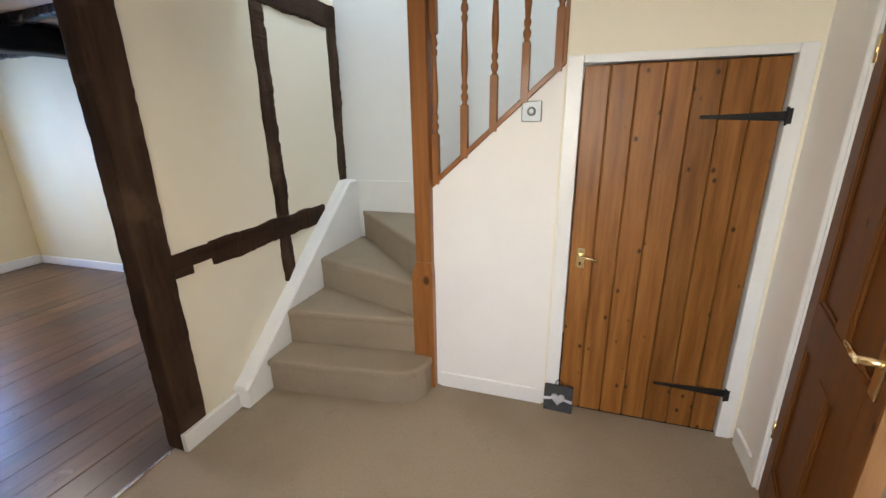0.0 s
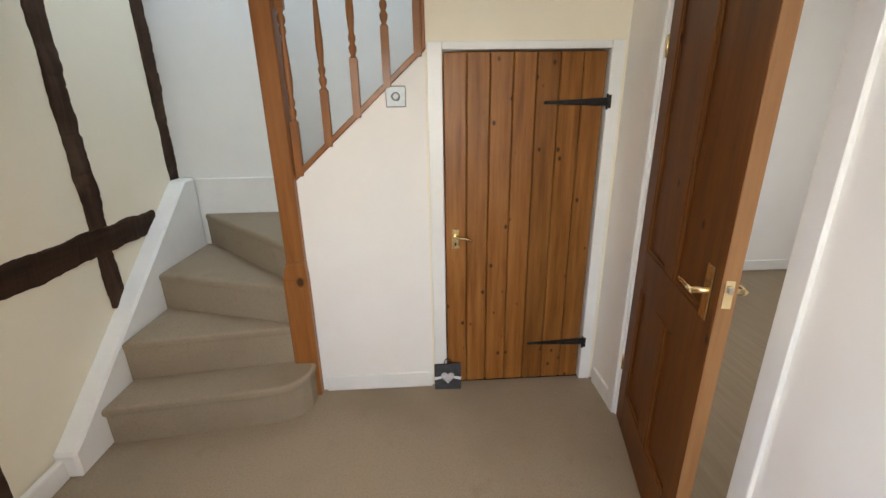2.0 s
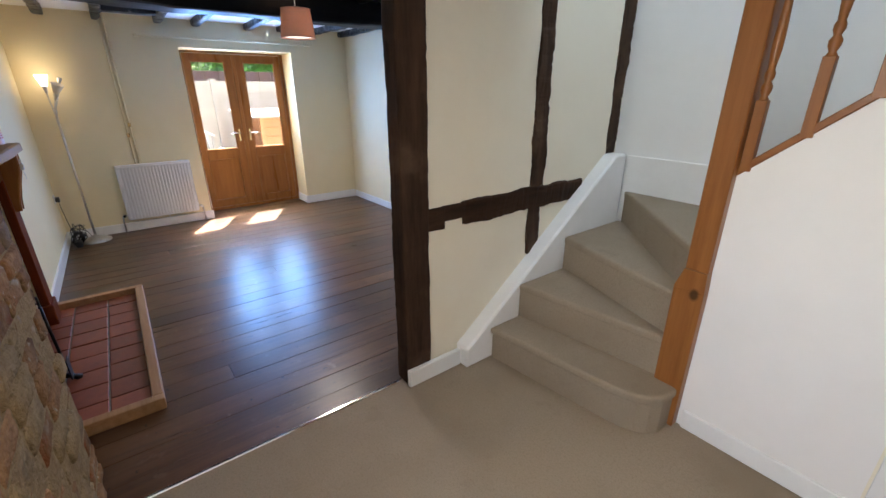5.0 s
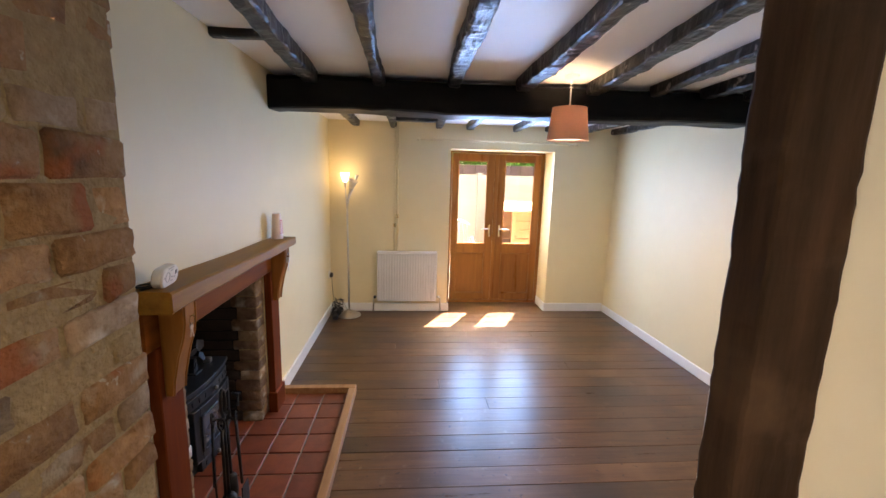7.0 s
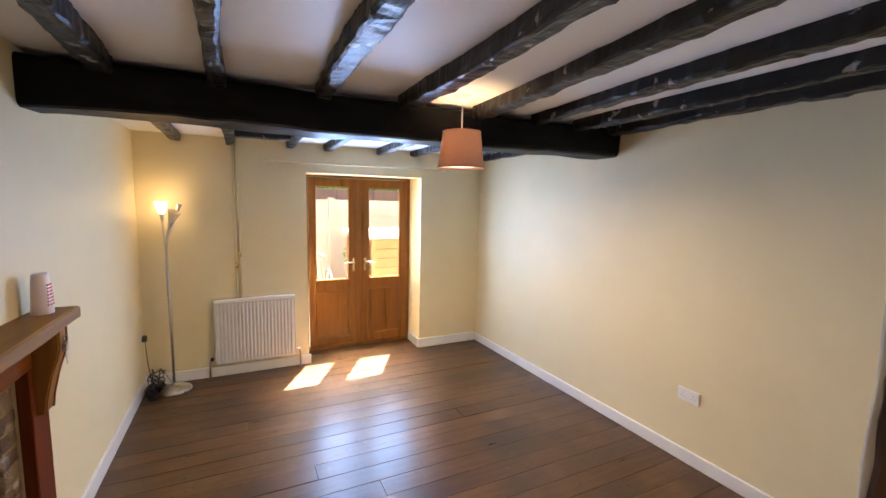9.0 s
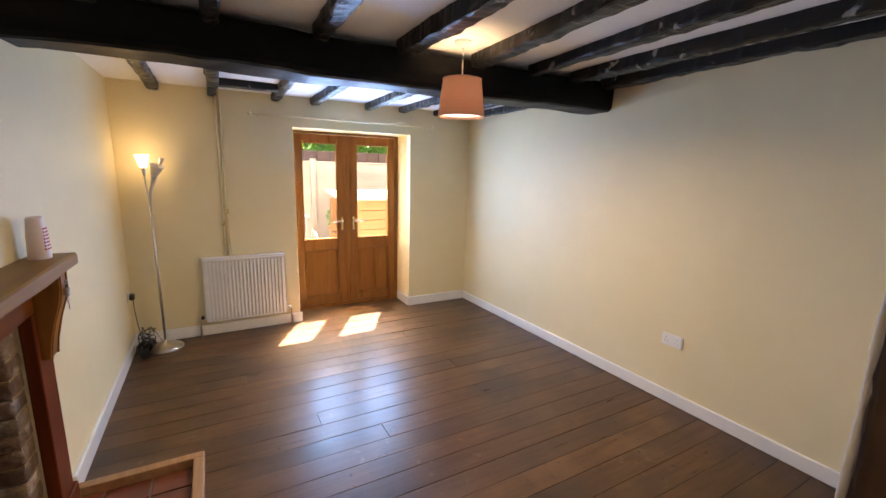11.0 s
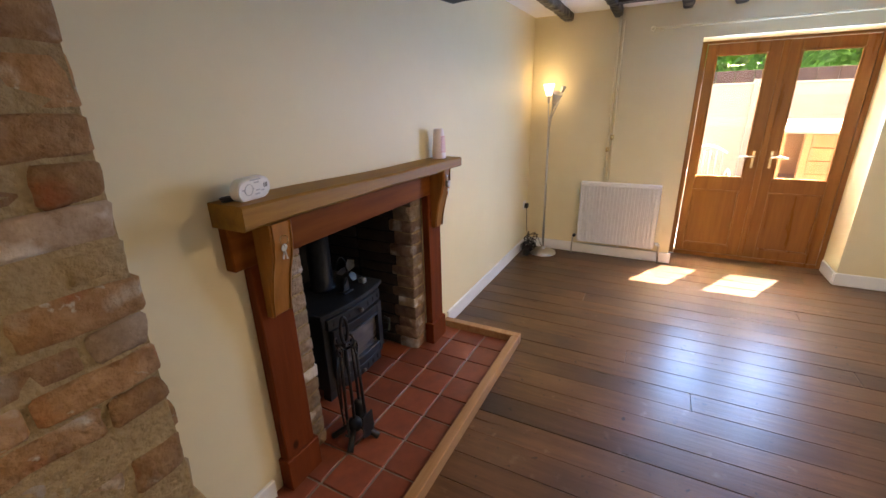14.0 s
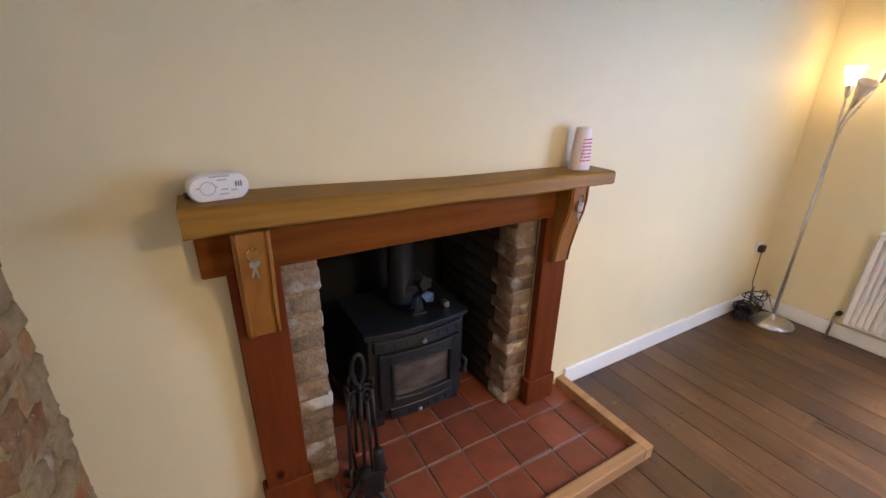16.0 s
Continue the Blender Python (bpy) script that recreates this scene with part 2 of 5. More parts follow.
IRON = material("black_stove_iron", (0.010, 0.012, 0.014), (0.020, 0.023, 0.026), 0.40, 40, bump=0.15, bump_scale=140, spec=0.4)
SOOT = material("soot", (0.006, 0.006, 0.006), (0.012, 0.011, 0.010), 0.95, 9, bump=0.3, bump_scale=30)
BLACKMETAL = material("black_forged_iron", (0.006, 0.006, 0.006), (0.016, 0.016, 0.016), 0.45, 30, spec=0.35, bump=0.25, bump_scale=50)
BRASS = material("polished_brass", (0.74, 0.58, 0.31), (0.85, 0.69, 0.40), 0.22, 20, metal=1.0, bump=0.03)
STEEL = material("brushed_steel", (0.55, 0.53, 0.50), (0.66, 0.64, 0.61), 0.3, 60, metal=1.0, bump=0.04)
CHROME = material("bright_chrome", (0.8, 0.8, 0.8), (0.88, 0.88, 0.88), 0.12, 20, metal=1.0, bump=0)
RADMAT = material("white_radiator_enamel", (0.80, 0.80, 0.80), (0.85, 0.85, 0.85), 0.32, 10, bump=0.03)
PLASTIC = material("white_plastic", (0.78, 0.77, 0.74), (0.84, 0.83, 0.80), 0.4, 10, bump=0.02)
PINKPLASTIC = material("faded_pink_plastic", (0.74, 0.62, 0.61), (0.80, 0.69, 0.68), 0.35, 14, bump=0.02)
GREYPLASTIC = material("grey_marks", (0.45, 0.45, 0.45), (0.5, 0.5, 0.5), 0.6, 10, bump=0)
REDMARK = material("red_marks", (0.55, 0.05, 0.05), (0.65, 0.08, 0.07), 0.5, 10, bump=0)
BLACKPLASTIC = material("black_plastic", (0.012, 0.012, 0.012), (0.02, 0.02, 0.02), 0.4, 20, bump=0)
SLATE = material("dark_slate", (0.025, 0.027, 0.03), (0.06, 0.062, 0.07), 0.7, 20, bump=0.5, bump_scale=40)
HEART = material("pewter_heart", (0.34, 0.34, 0.36), (0.62, 0.61, 0.62), 0.6, 45, bump=0.6, bump_scale=50)
RIBBON = material("pale_ribbon", (0.62, 0.62, 0.64), (0.7, 0.7, 0.72), 0.6, 30, bump=0.1)
SHADE = material("dusky_pink_shade", (0.44, 0.26, 0.19), (0.52, 0.32, 0.24), 0.85, 120, bump=0.2, bump_scale=200)
SHADEIN = material("shade_lining", (0.80, 0.76, 0.70), (0.84, 0.80, 0.74), 0.8, 50, bump=0)
FROST = emitter("lit_frosted_glass", (1.0, 0.80, 0.52), 0.45)
FROSTOFF = material("frosted_glass_unlit", (0.72, 0.64, 0.50), (0.78, 0.70, 0.56), 0.35, 20, bump=0)
LITLINING = emitter("lit_shade_lining", (1.0, 0.90, 0.76), 0.14)
GLASS = clear_glass("window_glass")
STOVEGLASS = material("smoked_stove_glass", (0.03, 0.027, 0.025), (0.12, 0.10, 0.085), 0.12, 7, (1, 1, 3), bump=0, spec=0.7)
FENCE = wood("pale_fence_boards", (0.29, 0.262, 0.22), (0.36, 0.328, 0.28), "y", 0.8, None, 0.1)
STOREWOOD = wood("orange_store_boards", (0.22, 0.10, 0.045), (0.29, 0.145, 0.065), "y", 0.7, None, 0.1)
PATIO = material("pale_paving", (0.36, 0.345, 0.315), (0.46, 0.44, 0.40), 0.85, 6, bump=0.3)
DARKFENCE = wood("dark_fence", (0.05, 0.028, 0.022), (0.09, 0.05, 0.04), "z", 0.85, None, 0.1)
LEAF = material("hedge_leaf", (0.035, 0.10, 0.012), (0.085, 0.18, 0.03), 0.5, 5, bump=0, island=True, per_piece=0.4)
TERRACOTTA = material("terracotta", (0.40, 0.16, 0.08), (0.5, 0.22, 0.12), 0.8, 10, bump=0.2)
for m, tint, fac in ((SHADE, (0.50, 0.36, 0.30, 1), 0.27), (LEAF, (0.16, 0.42, 0.04, 1), 0.45)):
    nt = m.node_tree
    b = nt.nodes["Principled BSDF"]
    b.inputs["Transmission Weight"].default_value = 0.0
    tr = nt.nodes.new("ShaderNodeBsdfTranslucent")
    tr.inputs["Color"].default_value = tint
    mixs = nt.nodes.new("ShaderNodeMixShader")
    mixs.inputs["Fac"].default_value = fac
    nt.links.new(b.outputs[0], mixs.inputs[1])
    nt.links.new(tr.outputs[0], mixs.inputs[2])
    nt.links.new(mixs.outputs[0], nt.nodes["Material Output"].inputs["Surface"])

# ---- building helpers ----
def box(bm, x0, x1, y0, y1, z0, z1, bevel=0.0, seg=1):
    """A box between two corners, with rounded edges where bevel is given."""
    vs = [bm.verts.new((x, y, z)) for x in (x0, x1) for y in (y0, y1) for z in (z0, z1)]
    idx = [(0, 1, 3, 2), (4, 6, 7, 5), (0, 4, 5, 1), (2, 3, 7, 6), (0, 2, 6, 4), (1, 5, 7, 3)]
    fs = [bm.faces.new([vs[i] for i in f]) for f in idx]
    if bevel:
        es = list({e for f in fs for e in f.edges})
        bmesh.ops.bevel(bm, geom=es, offset=bevel, segments=seg, profile=0.5, affect="EDGES")
    return vs


def prism(bm, pts, axis, a, b, bevel=0.0):
    """A polygon given in the two other axes, drawn out along axis from a to b."""
    def at(p, v):
        return {"x": (v, p[0], p[1]), "y": (p[0], v, p[1]), "z": (p[0], p[1], v)}[axis]
    lo = [bm.verts.new(at(p, a)) for p in pts]
    hi = [bm.verts.new(at(p, b)) for p in pts]
    fs = [bm.faces.new(lo[::-1]), bm.faces.new(hi)]
    k = len(pts)
    for i in range(k):
        fs.append(bm.faces.new((lo[i], lo[(i + 1) % k], hi[(i + 1) % k], hi[i])))
    bmesh.ops.recalc_face_normals(bm, faces=fs)
    if bevel:
        es = list({e for f in fs for e in f.edges})
        bmesh.ops.bevel(bm, geom=es, offset=bevel, segments=1, profile=0.5, affect="EDGES")


def lathe(bm, profile, at=(0, 0, 0), seg=16, m=None):
    """A turned shape from (radius, height) pairs, about z through at, or under the matrix m."""
    rings = []
    mm = m if m is not None else Matrix.Translation(at)
    for r, z in profile:
        rings.append([bm.verts.new(mm @ Vector((r * math.cos(2 * math.pi * i / seg), r * math.sin(2 * math.pi * i / seg), z))) for i in range(seg)])
    for a, b in zip(rings, rings[1:]):
        for i in range(seg):
            f = bm.faces.new((a[i], a[(i + 1) % seg], b[(i + 1) % seg], b[i]))
            f.smooth = True
    bm.faces.new(rings[0][::-1])
    bm.faces.new(rings[-1])


def tube(bm, pts, r, seg=8):
    """A round rod along a line of points."""
    pts = [Vector(p) for p in pts]
    rings = []
    for i, p in enumerate(pts):
        d = (pts[min(i + 1, len(pts) - 1)] - pts[max(i - 1, 0)]).normalized()
        q = d.to_track_quat("Z", "Y").to_matrix()
        rr = r[i] if isinstance(r, (list, tuple)) else r
        rings.append([bm.verts.new(p + q @ Vector((rr * math.cos(2 * math.pi * k / seg), rr * math.sin(2 * math.pi * k / seg), 0))) for k in range(seg)])
    for a, b in zip(rings, rings[1:]):
        # match the turning of neighbouring rings
        s = min(range(seg), key=lambda j: (a[0].co - b[j].co).length)
        for k in range(seg):
            f = bm.faces.new((a[k], a[(k + 1) % seg], b[(k + 1 + s) % seg], b[(k + s) % seg]))
            f.smooth = True
    bm.faces.new(rings[0][::-1])
    bm.faces.new(rings[-1])


def curve_pts(fn, n):
    return [fn(i / (n - 1)) for i in range(n)]


def ball(bm, at, r, seg=14, squash=1.0):
    n = seg // 2
    lathe(bm, [(max(0.001, r * math.sin(math.pi * i / n)), -r * squash * math.cos(math.pi * i / n)) for i in range(n + 1)], at, seg)


def roughen(bm, amount, scale, seed=0.0):
    """Moves every corner a little by smooth noise, for hewn and hand-made things."""
    for v in bm.verts:
        v.co += amount * noise.noise_vector(v.co * scale + Vector((seed, seed * 1.7, -seed)))


def hewn(bm, x0, x1, y0, y1, z0, z1, cut, amount, scale, seed, bevel=0.012):
    """A hewn timber: a long box cut into lengths, edges eased, sides uneven."""
    sub = bmesh.new()
    box(sub, x0, x1, y0, y1, z0, z1, bevel, 2)
    size = (x1 - x0, y1 - y0, z1 - z0)
    ax = size.index(max(size))
    lo, n = (x0, y0, z0)[ax], max(2, int(max(size) / cut))
    for i in range(1, n):
        co, no = Vector((0, 0, 0)), Vector((0, 0, 0))
        co[ax], no[ax] = lo + max(size) * i / n, 1
        bmesh.ops.bisect_plane(sub, geom=list(sub.verts) + list(sub.edges) + list(sub.faces), plane_co=co, plane_no=no)
    roughen(sub, amount, scale, seed)
    roughen(sub, amount * 0.35, scale * 5, seed + 2)
    me = bpy.data.meshes.new("tmp")
    sub.to_mesh(me)
    sub.free()
    bm.from_mesh(me)
    bpy.data.meshes.remove(me)


def thing(name, at, label, category, group="", kind=""):
    ob = new(name)
    ob.location = at
    ob.empty_display_size = 0.1
    return tagged(ob, label, category, group, kind)


def root_of(ob):
    while ob.parent:
        ob = ob.parent
    return ob


def part(name, bm, mat, parent=None, label="", at=None):
    """Links a bmesh, drawn in the world's metres, as one mesh: under parent, or top-level with its origin at at."""
    origin = Vector(root_of(parent).location) if parent else Vector(at or (0, 0, 0))
    me = bpy.data.meshes.new(name)
    bmesh.ops.translate(bm, verts=bm.verts, vec=-origin)
    bm.to_mesh(me)
    bm.free()
    me.materials.append(mat)
    ob = new(name, me)
    if parent:
        ob.parent = parent
    else:
        ob.location = origin
    if label:
        ob["label"] = label
    return ob


def boxpart(name, mat, parent, *b, bevel=0.0, label="", seg=1):
    bm = bmesh.new()
    box(bm, *b, bevel, seg)
    return part(name, bm, mat, parent, label)


def setting(name, boxes, mat, label, category, bevel=0.0):
    """A piece of the setting out of butted boxes."""
    bm = bmesh.new()
    for b in boxes:
        box(bm, *b, bevel)
    return tagged(part(name, bm, mat), label, category, kind="structure")


# the plan's main lines
YS, YN, XW, XP, YP, XE = 0.255, 3.61, -6.48, -2.315, 2.74, 0.265
CEIL_L, CEIL_F, CEIL_H = 2.285, 2.225, 2.315


def north(x):
    """The living room's north wall runs slightly out of square."""
    return 3.628 + 0.0208 * (x - XW)


# ---- shell ----
setting("wall_south", [(-6.95, -4.27, -0.45, YS, 0, 2.6), (-4.27, -3.19, -0.45, YS, 1.06, 2.6), (-3.19, -2.1, -0.45, YS, 0, 2.6),
                       (-4.27, -3.19, -0.55, -0.45, 0, 2.6)], CREAM, "cream painted plaster wall with a fireplace opening", "wall")
bm = bmesh.new()
prism(bm, [(-6.95, north(-6.95)), (-2.40, north(-2.40)), (-2.40, 3.95), (-6.95, 3.95)], "z", 0, 2.6)
tagged(part("wall_north", bm, CREAM), "cream painted plaster wall", "wall", kind="structure")
setting("wall_stairwell", [(-2.40, 0.265, YN, YN + 0.25, 0, 4.9)], COOL, "white painted stairwell wall", "wall")
setting("wall_west", [(-6.95, XW, -0.45, 1.645, 0, 2.6), (-6.95, XW, 2.873, north(XW), 0, 2.6), (-6.95, XW, 1.645, 2.873, 1.946, 2.6)],
        CREAM, "cream painted thick wall with a french door opening", "wall")
wall_stair = setting("wall_stair", [(-0.661, -0.645, YP, 2.84, 0, 2.6), (-0.645, 0.265, YP, 2.84, 1.79, 2.6), (-0.661, 0.265, 2.742, 2.84, 2.6, 4.9),
                                    (0.245, 0.265, YP, 2.84, 0, 1.79)],
                     CREAM_COOLLIT, "cream painted wall beside the understairs door", "wall")
bm = bmesh.new()
prism(bm, [(-1.29, 0), (-0.661, 0), (-0.661, 1.752), (-1.29, 1.195)], "y", YP, 2.84)
tagged(part("wall_understairs", bm, PALE), "white painted spandrel wall under the stairs", "wall", kind="structure")
setting("wall_east", [(XE, 0.385, -0.9, 1.665, 0, 2.6), (XE, 0.385, 2.44, 4.25, 0, 2.6), (XE, 0.385, 1.665, 2.44, 2.0, 2.6), (XE, 0.385, 2.84, YN + 0.25, 2.6, 4.9)],
        PALE, "pale painted wall with a doorway", "wall")
setting("wall_hall_south", [(-2.1, -1.55, -1.05, -0.9, 0, 2.6), (-0.25, 0.385, -1.05, -0.9, 0, 2.6), (-1.55, -0.25, -1.05, -0.9, 0, 0.9),
                            (-1.55, -0.25, -1.05, -0.9, 2.05, 2.6)], CREAM_COOLLIT, "cream painted wall with a window opening", "wall")
setting("wall_hall_west", [(-2.3, -2.1, -1.05, -0.45, 0, 2.6)], CREAM_COOLLIT, "cream painted wall", "wall")
setting("wall_landing", [(-2.55, XP, 2.0, YN, 2.33, 4.9), (XP, XE, 2.0, 2.1, 2.6, 4.9)], PALE, "white painted stairwell wall", "wall")
setting("wall_side_room", [(0.385, 3.5, 4.25, 4.4, 0, 2.6), (3.3, 3.5, 0.95, 4.25, 2.1, 2.6), (3.3, 3.5, 0.95, 4.25, 0, 0.9),
                           (3.3, 3.5, 2.2, 4.25, 0.9, 2.1), (3.3, 3.5, -0.9, 0.95, 0, 2.6), (0.385, 3.5, -1.05, -0.9, 0, 2.6)],
        PALE, "white painted walls of the side room", "wall")
setting("ceiling_living", [(-4.63, -2.4, -0.45, 3.75, CEIL_L, 2.6), (-6.95, -4.63, -0.45, 3.75, CEIL_F, 2.6)], CEIL, "white painted ceiling between black joists", "ceiling")
setting("ceiling_hall", [(-2.4, XE, -1.05, YP - 0.002, CEIL_H, 2.6)], CEIL, "white painted hall ceiling", "ceiling")
setting("ceiling_landing", [(-2.55, 0.385, 2.0, YN + 0.25, 4.9, 5.0)], CEIL, "white painted landing ceiling", "ceiling")
setting("ceiling_side_room", [(0.385, 3.5, -1.05, 4.4, 2.3, 2.6)], CEIL, "white painted ceiling of the side room", "ceiling")

# floors
bm = bmesh.new()
nx, ny = 60, 80
grid = [[bm.verts.new((-2.365 + 2.64 * i / nx, -0.9 + 3.66 * j / ny, 0.0025 * noise.noise((i * 0.13, j * 0.13, 2.0)))) for j in range(ny + 1)] for i in range(nx + 1)]
for i in range(nx):
    for j in range(ny):
        bm.faces.new((grid[i][j], grid[i + 1][j], grid[i + 1][j + 1], grid[i][j + 1])).smooth = True
box(bm, -2.365, 0.265, -0.9, 2.76, -0.06, -0.02)
tagged(part("floor_carpet", bm, CARPET), "beige cut pile carpet with faint marks", "carpet", kind="structure")
setting("floor_side_room", [(0.275, 3.5, -1.05, 4.4, -0.06, -0.002)], LAMINATE, "pale wood floor of the side room", "floor")
bm = bmesh.new()
prism(bm, [(-2.369, 0.0), (-2.353, 0.0), (-2.356, 0.006), (-2.366, 0.006)], "y", 0.56, 1.84)
tagged(part("threshold_strip", bm, CHROME), "pale metal threshold strip between carpet and boards", "threshold", kind="structure")
floor = setting("floor", [(-6.95, -2.37, -0.45, 3.75, -0.10, -0.022)], SOOT, "old dark stained wooden floorboards", "floor")

# skirting
def skirting(name, runs):
    bm = bmesh.new()
    for b in runs:
        box(bm, *b, 0.004)
    tagged(part(name, bm, GLOSS), "white gloss painted skirting board", "skirting", kind="structure")


skirting("baseboard_south", [(XW + 0.018, -4.545, YS, YS + 0.018, 0, 0.105), (-3.0, -2.6, YS, YS + 0.018, 0, 0.105)])
bm = bmesh.new()
prism(bm, [(XW + 0.018, north(XW) - 0.018), (-2.425, north(-2.425) - 0.018), (-2.425, north(-2.425)), (XW + 0.018, north(XW))], "z", 0, 0.090, 0.004)
tagged(part("baseboard_north", bm, GLOSS), "white gloss painted skirting board", "skirting", kind="structure")
skirting("baseboard_west", [(XW, XW + 0.018, YS, 1.665, 0, 0.10), (XW, XW + 0.018, 2.86, north(XW) - 0.018, 0, 0.105), (-6.80, XW, 2.855, 2.873, 0, 0.105)])
skirting("baseboard_timber_wall", [(-2.300, -2.270, 1.86, 2.21, 0, 0.10)])
skirting("baseboard_understairs", [(-1.262, -0.665, YP - 0.016, YP, 0, 0.095)])
skirting("baseboard_east", [(XE - 0.016, XE, 2.50, 2.70, 0, 0.095)])
skirting("baseboard_side_room", [(0.385, 3.3, 4.234, 4.25, 0, 0.1), (0.30, 0.38, 2.42, 2.438, 0, 0.1)])

# timber partition: plaster infill with oak frame
partition = setting("wall_partition", [(-2.40, XP, 2.0, YN, 0, 2.33), (-2.40, -2.395, YN, 3.75, 0, 2.33)], CREAM_COOLLIT, "cream plaster infill between dark oak timbers", "wall")
bm = bmesh.new()
hewn(bm, -2.402, -2.292, 1.862, 2.015, 0.0, 2.30, 0.03, 0.005, 4.0, 3.1)
roughen(bm, 0.004, 40, 2.2)
part("post", bm, OAK, partition, "dark oak corner post, rough hewn")
bm = bmesh.new()
hewn(bm, -2.416, -2.398, 1.880, 3.70, 0.0, 2.30, 0.12, 0.004, 6.0, 8.8, 0.004)
part("plaster_skim", bm, PALE, partition, "pale plaster skim ending in a rough edge at the post")
bm = bmesh.new()
hewn(bm, -2.40, -2.300, 2.0, YN - 0.002, 2.155, 2.305, 0.03, 0.022, 3.2, 7.7)
roughen(bm, 0.006, 38, 5.1)
part("top_beam", bm, OAKY, partition, "dark oak top plate with wavy edges")
bm = bmesh.new()
hewn(bm, -2.39, -2.302, 2.0, 2.115, 0.842, 0.955, 0.04, 0.008, 6.0, 1.3, 0.006)
hewn(bm, -2.39, -2.304, 2.10, 2.25, 0.878, 0.958, 0.05, 0.008, 6.0, 1.3, 0.006)
hewn(bm, -2.39, -2.302, 2.235, 3.26, 0.836, 0.968, 0.016, 0.014, 6.0, 1.3)
roughen(bm, 0.004, 46, 3.3)
part("rail", bm, OAKY, partition, "dark oak cross rail")
for y0, y1, z0, z1, s in ((2.745, 2.855, 0.55, 0.85, 5.5), (2.75, 2.86, 0.96, 2.17, 9.2), (3.49, 3.60, 1.05, 2.16, 4.4)):
    bm = bmesh.new()
    hewn(bm, -2.39, -2.304, y0, y1, z0, z1, 0.014, 0.013, 5.0, s, 0.006)
    roughen(bm, 0.0045, 48, s)
    part("stud", bm, OAK, partition, "narrow dark oak stud")

# ceiling timbers of the living room
bm = bmesh.new()
hewn(bm, -4.76, -4.50, YS - 0.05, 3.74, 2.055, 2.262, 0.12, 0.020, 2.2, 2.0, 0.03)
tagged(part("ceiling_beam", bm, BLACKBEAM), "heavy black painted ceiling beam, uneven", "beam", kind="structure")
JOISTS = [(0.525, 0.66, 0.085), (0.98, 1.03, 0.070), (1.485, 1.415, 0.088), (1.95, 1.885, 0.095), (2.435, 2.275, 0.095), (2.87, 2.735, 0.085), (3.24, 3.19, 0.085), (3.58, 3.57, 0.10)]
FAR_JOISTS = (0.57, 0.98, 1.488, 1.85, 2.39, 2.78, 3.20, 3.57)
RUNS = [(-4.52, -2.38, ya, yb, w, 2.212, 2.36) for ya, yb, w in JOISTS] + [(-6.50, -4.74, y, y, 0.075, 2.165, 2.30) for y in FAR_JOISTS]
for k, (x0, x1, ya, yb, w, z0, z1) in enumerate(RUNS):
    bm = bmesh.new()
    hewn(bm, x0, x1, -w / 2, w / 2, z0, z1, 0.035, 0.008, 6.5, 3.7 * k + x0, 0.016)
    roughen(bm, 0.007, 16.0, k + 1.0)
    roughen(bm, 0.004, 42.0, k + 9.0)
    for v in bm.verts:
        f = (v.co.x - x0) / (x1 - x0)
        v.co.y = v.co.y * (1 + 0.12 * math.sin(4.1 * v.co.x + 2 * k)) + ya + (yb - ya) * f + 0.010 * math.sin(2.3 * v.co.x + k)
        v.co.z += 0.007 * math.sin(2 * v.co.x + k * 2)
    tagged(part("joist", bm, JOISTMAT), "black painted ceiling joist with worn chipped edges and painted glints", "joist", "ceiling joists", "structure")
for b, s in (((-3.785, -3.72, YS - 0.03, 0.50, 2.248, 2.33), 1.0), ((-6.02, -5.92, 1.01, 1.46, 2.172, 2.30), 2.0)):
    bm = bmesh.new()
    hewn(bm, *b, 0.1, 0.01, 5, s, 0.015)
    tagged(part("trimmer", bm, JOISTMAT), "short black trimmer between ceiling joists", "joist", "ceiling joists", "structure")

# ---- staircase ----
stairs = thing("staircase", (-1.8, 2.5, 0), "carpeted winder staircase with orange pine newel and balustrade", "staircase")
NEWEL = (-1.335, 2.735)
R = 0.213


def step(pts, z0, z1, lip_depth=0.004):
    """One carpeted step: a body under a rounded nosing."""
    bm = bmesh.new()
    prism(bm, pts, "z", z1 - 0.05, z1, 0.0)
    lip = [e for e in bm.edges if all(abs(v.co.z - z1) < 1e-4 for v in e.verts) or all(abs(v.co.z - z1 + 0.05) < 1e-4 for v in e.verts)]
    bmesh.ops.bevel(bm, geom=lip, offset=0.017, segments=3, profile=0.5, affect="EDGES")
    prism(bm, [(x + (0.001 if x < -2 else -0.010 if x > -1.31 else 0), y + lip_depth) for x, y in pts], "z", z0, z1 - 0.04, 0.0)
    part("step", bm, CARPET, stairs, "step wrapped in worn beige carpet")


XL = -2.212
step([(XL, 2.385), (-1.50, 2.470), (-1.44, 2.480), (-1.385, 2.502), (-1.34, 2.538), (-1.31, 2.585), (-1.297, 2.64), (-1.297, 2.688), (-1.30, 3.2), (XL, 3.2)], 0, R, 0.016)
step([(XL, 2.61), (-1.37, 2.715), (-1.32, 2.85), (-1.32, 3.4), (XL, 3.4)], 0.02, 2 * R)
step([(XL, 3.005), (-1.37, 2.73), (-1.32, 2.85), (-1.32, YN - 0.02), (XL, YN - 0.02)], 0.02, 3 * R)
step([(XL + 0.02, YN - 0.012), (-1.37, 2.765), (-1.32, 2.86), (-1.32, YN - 0.012)], 0.02, 4 * R)
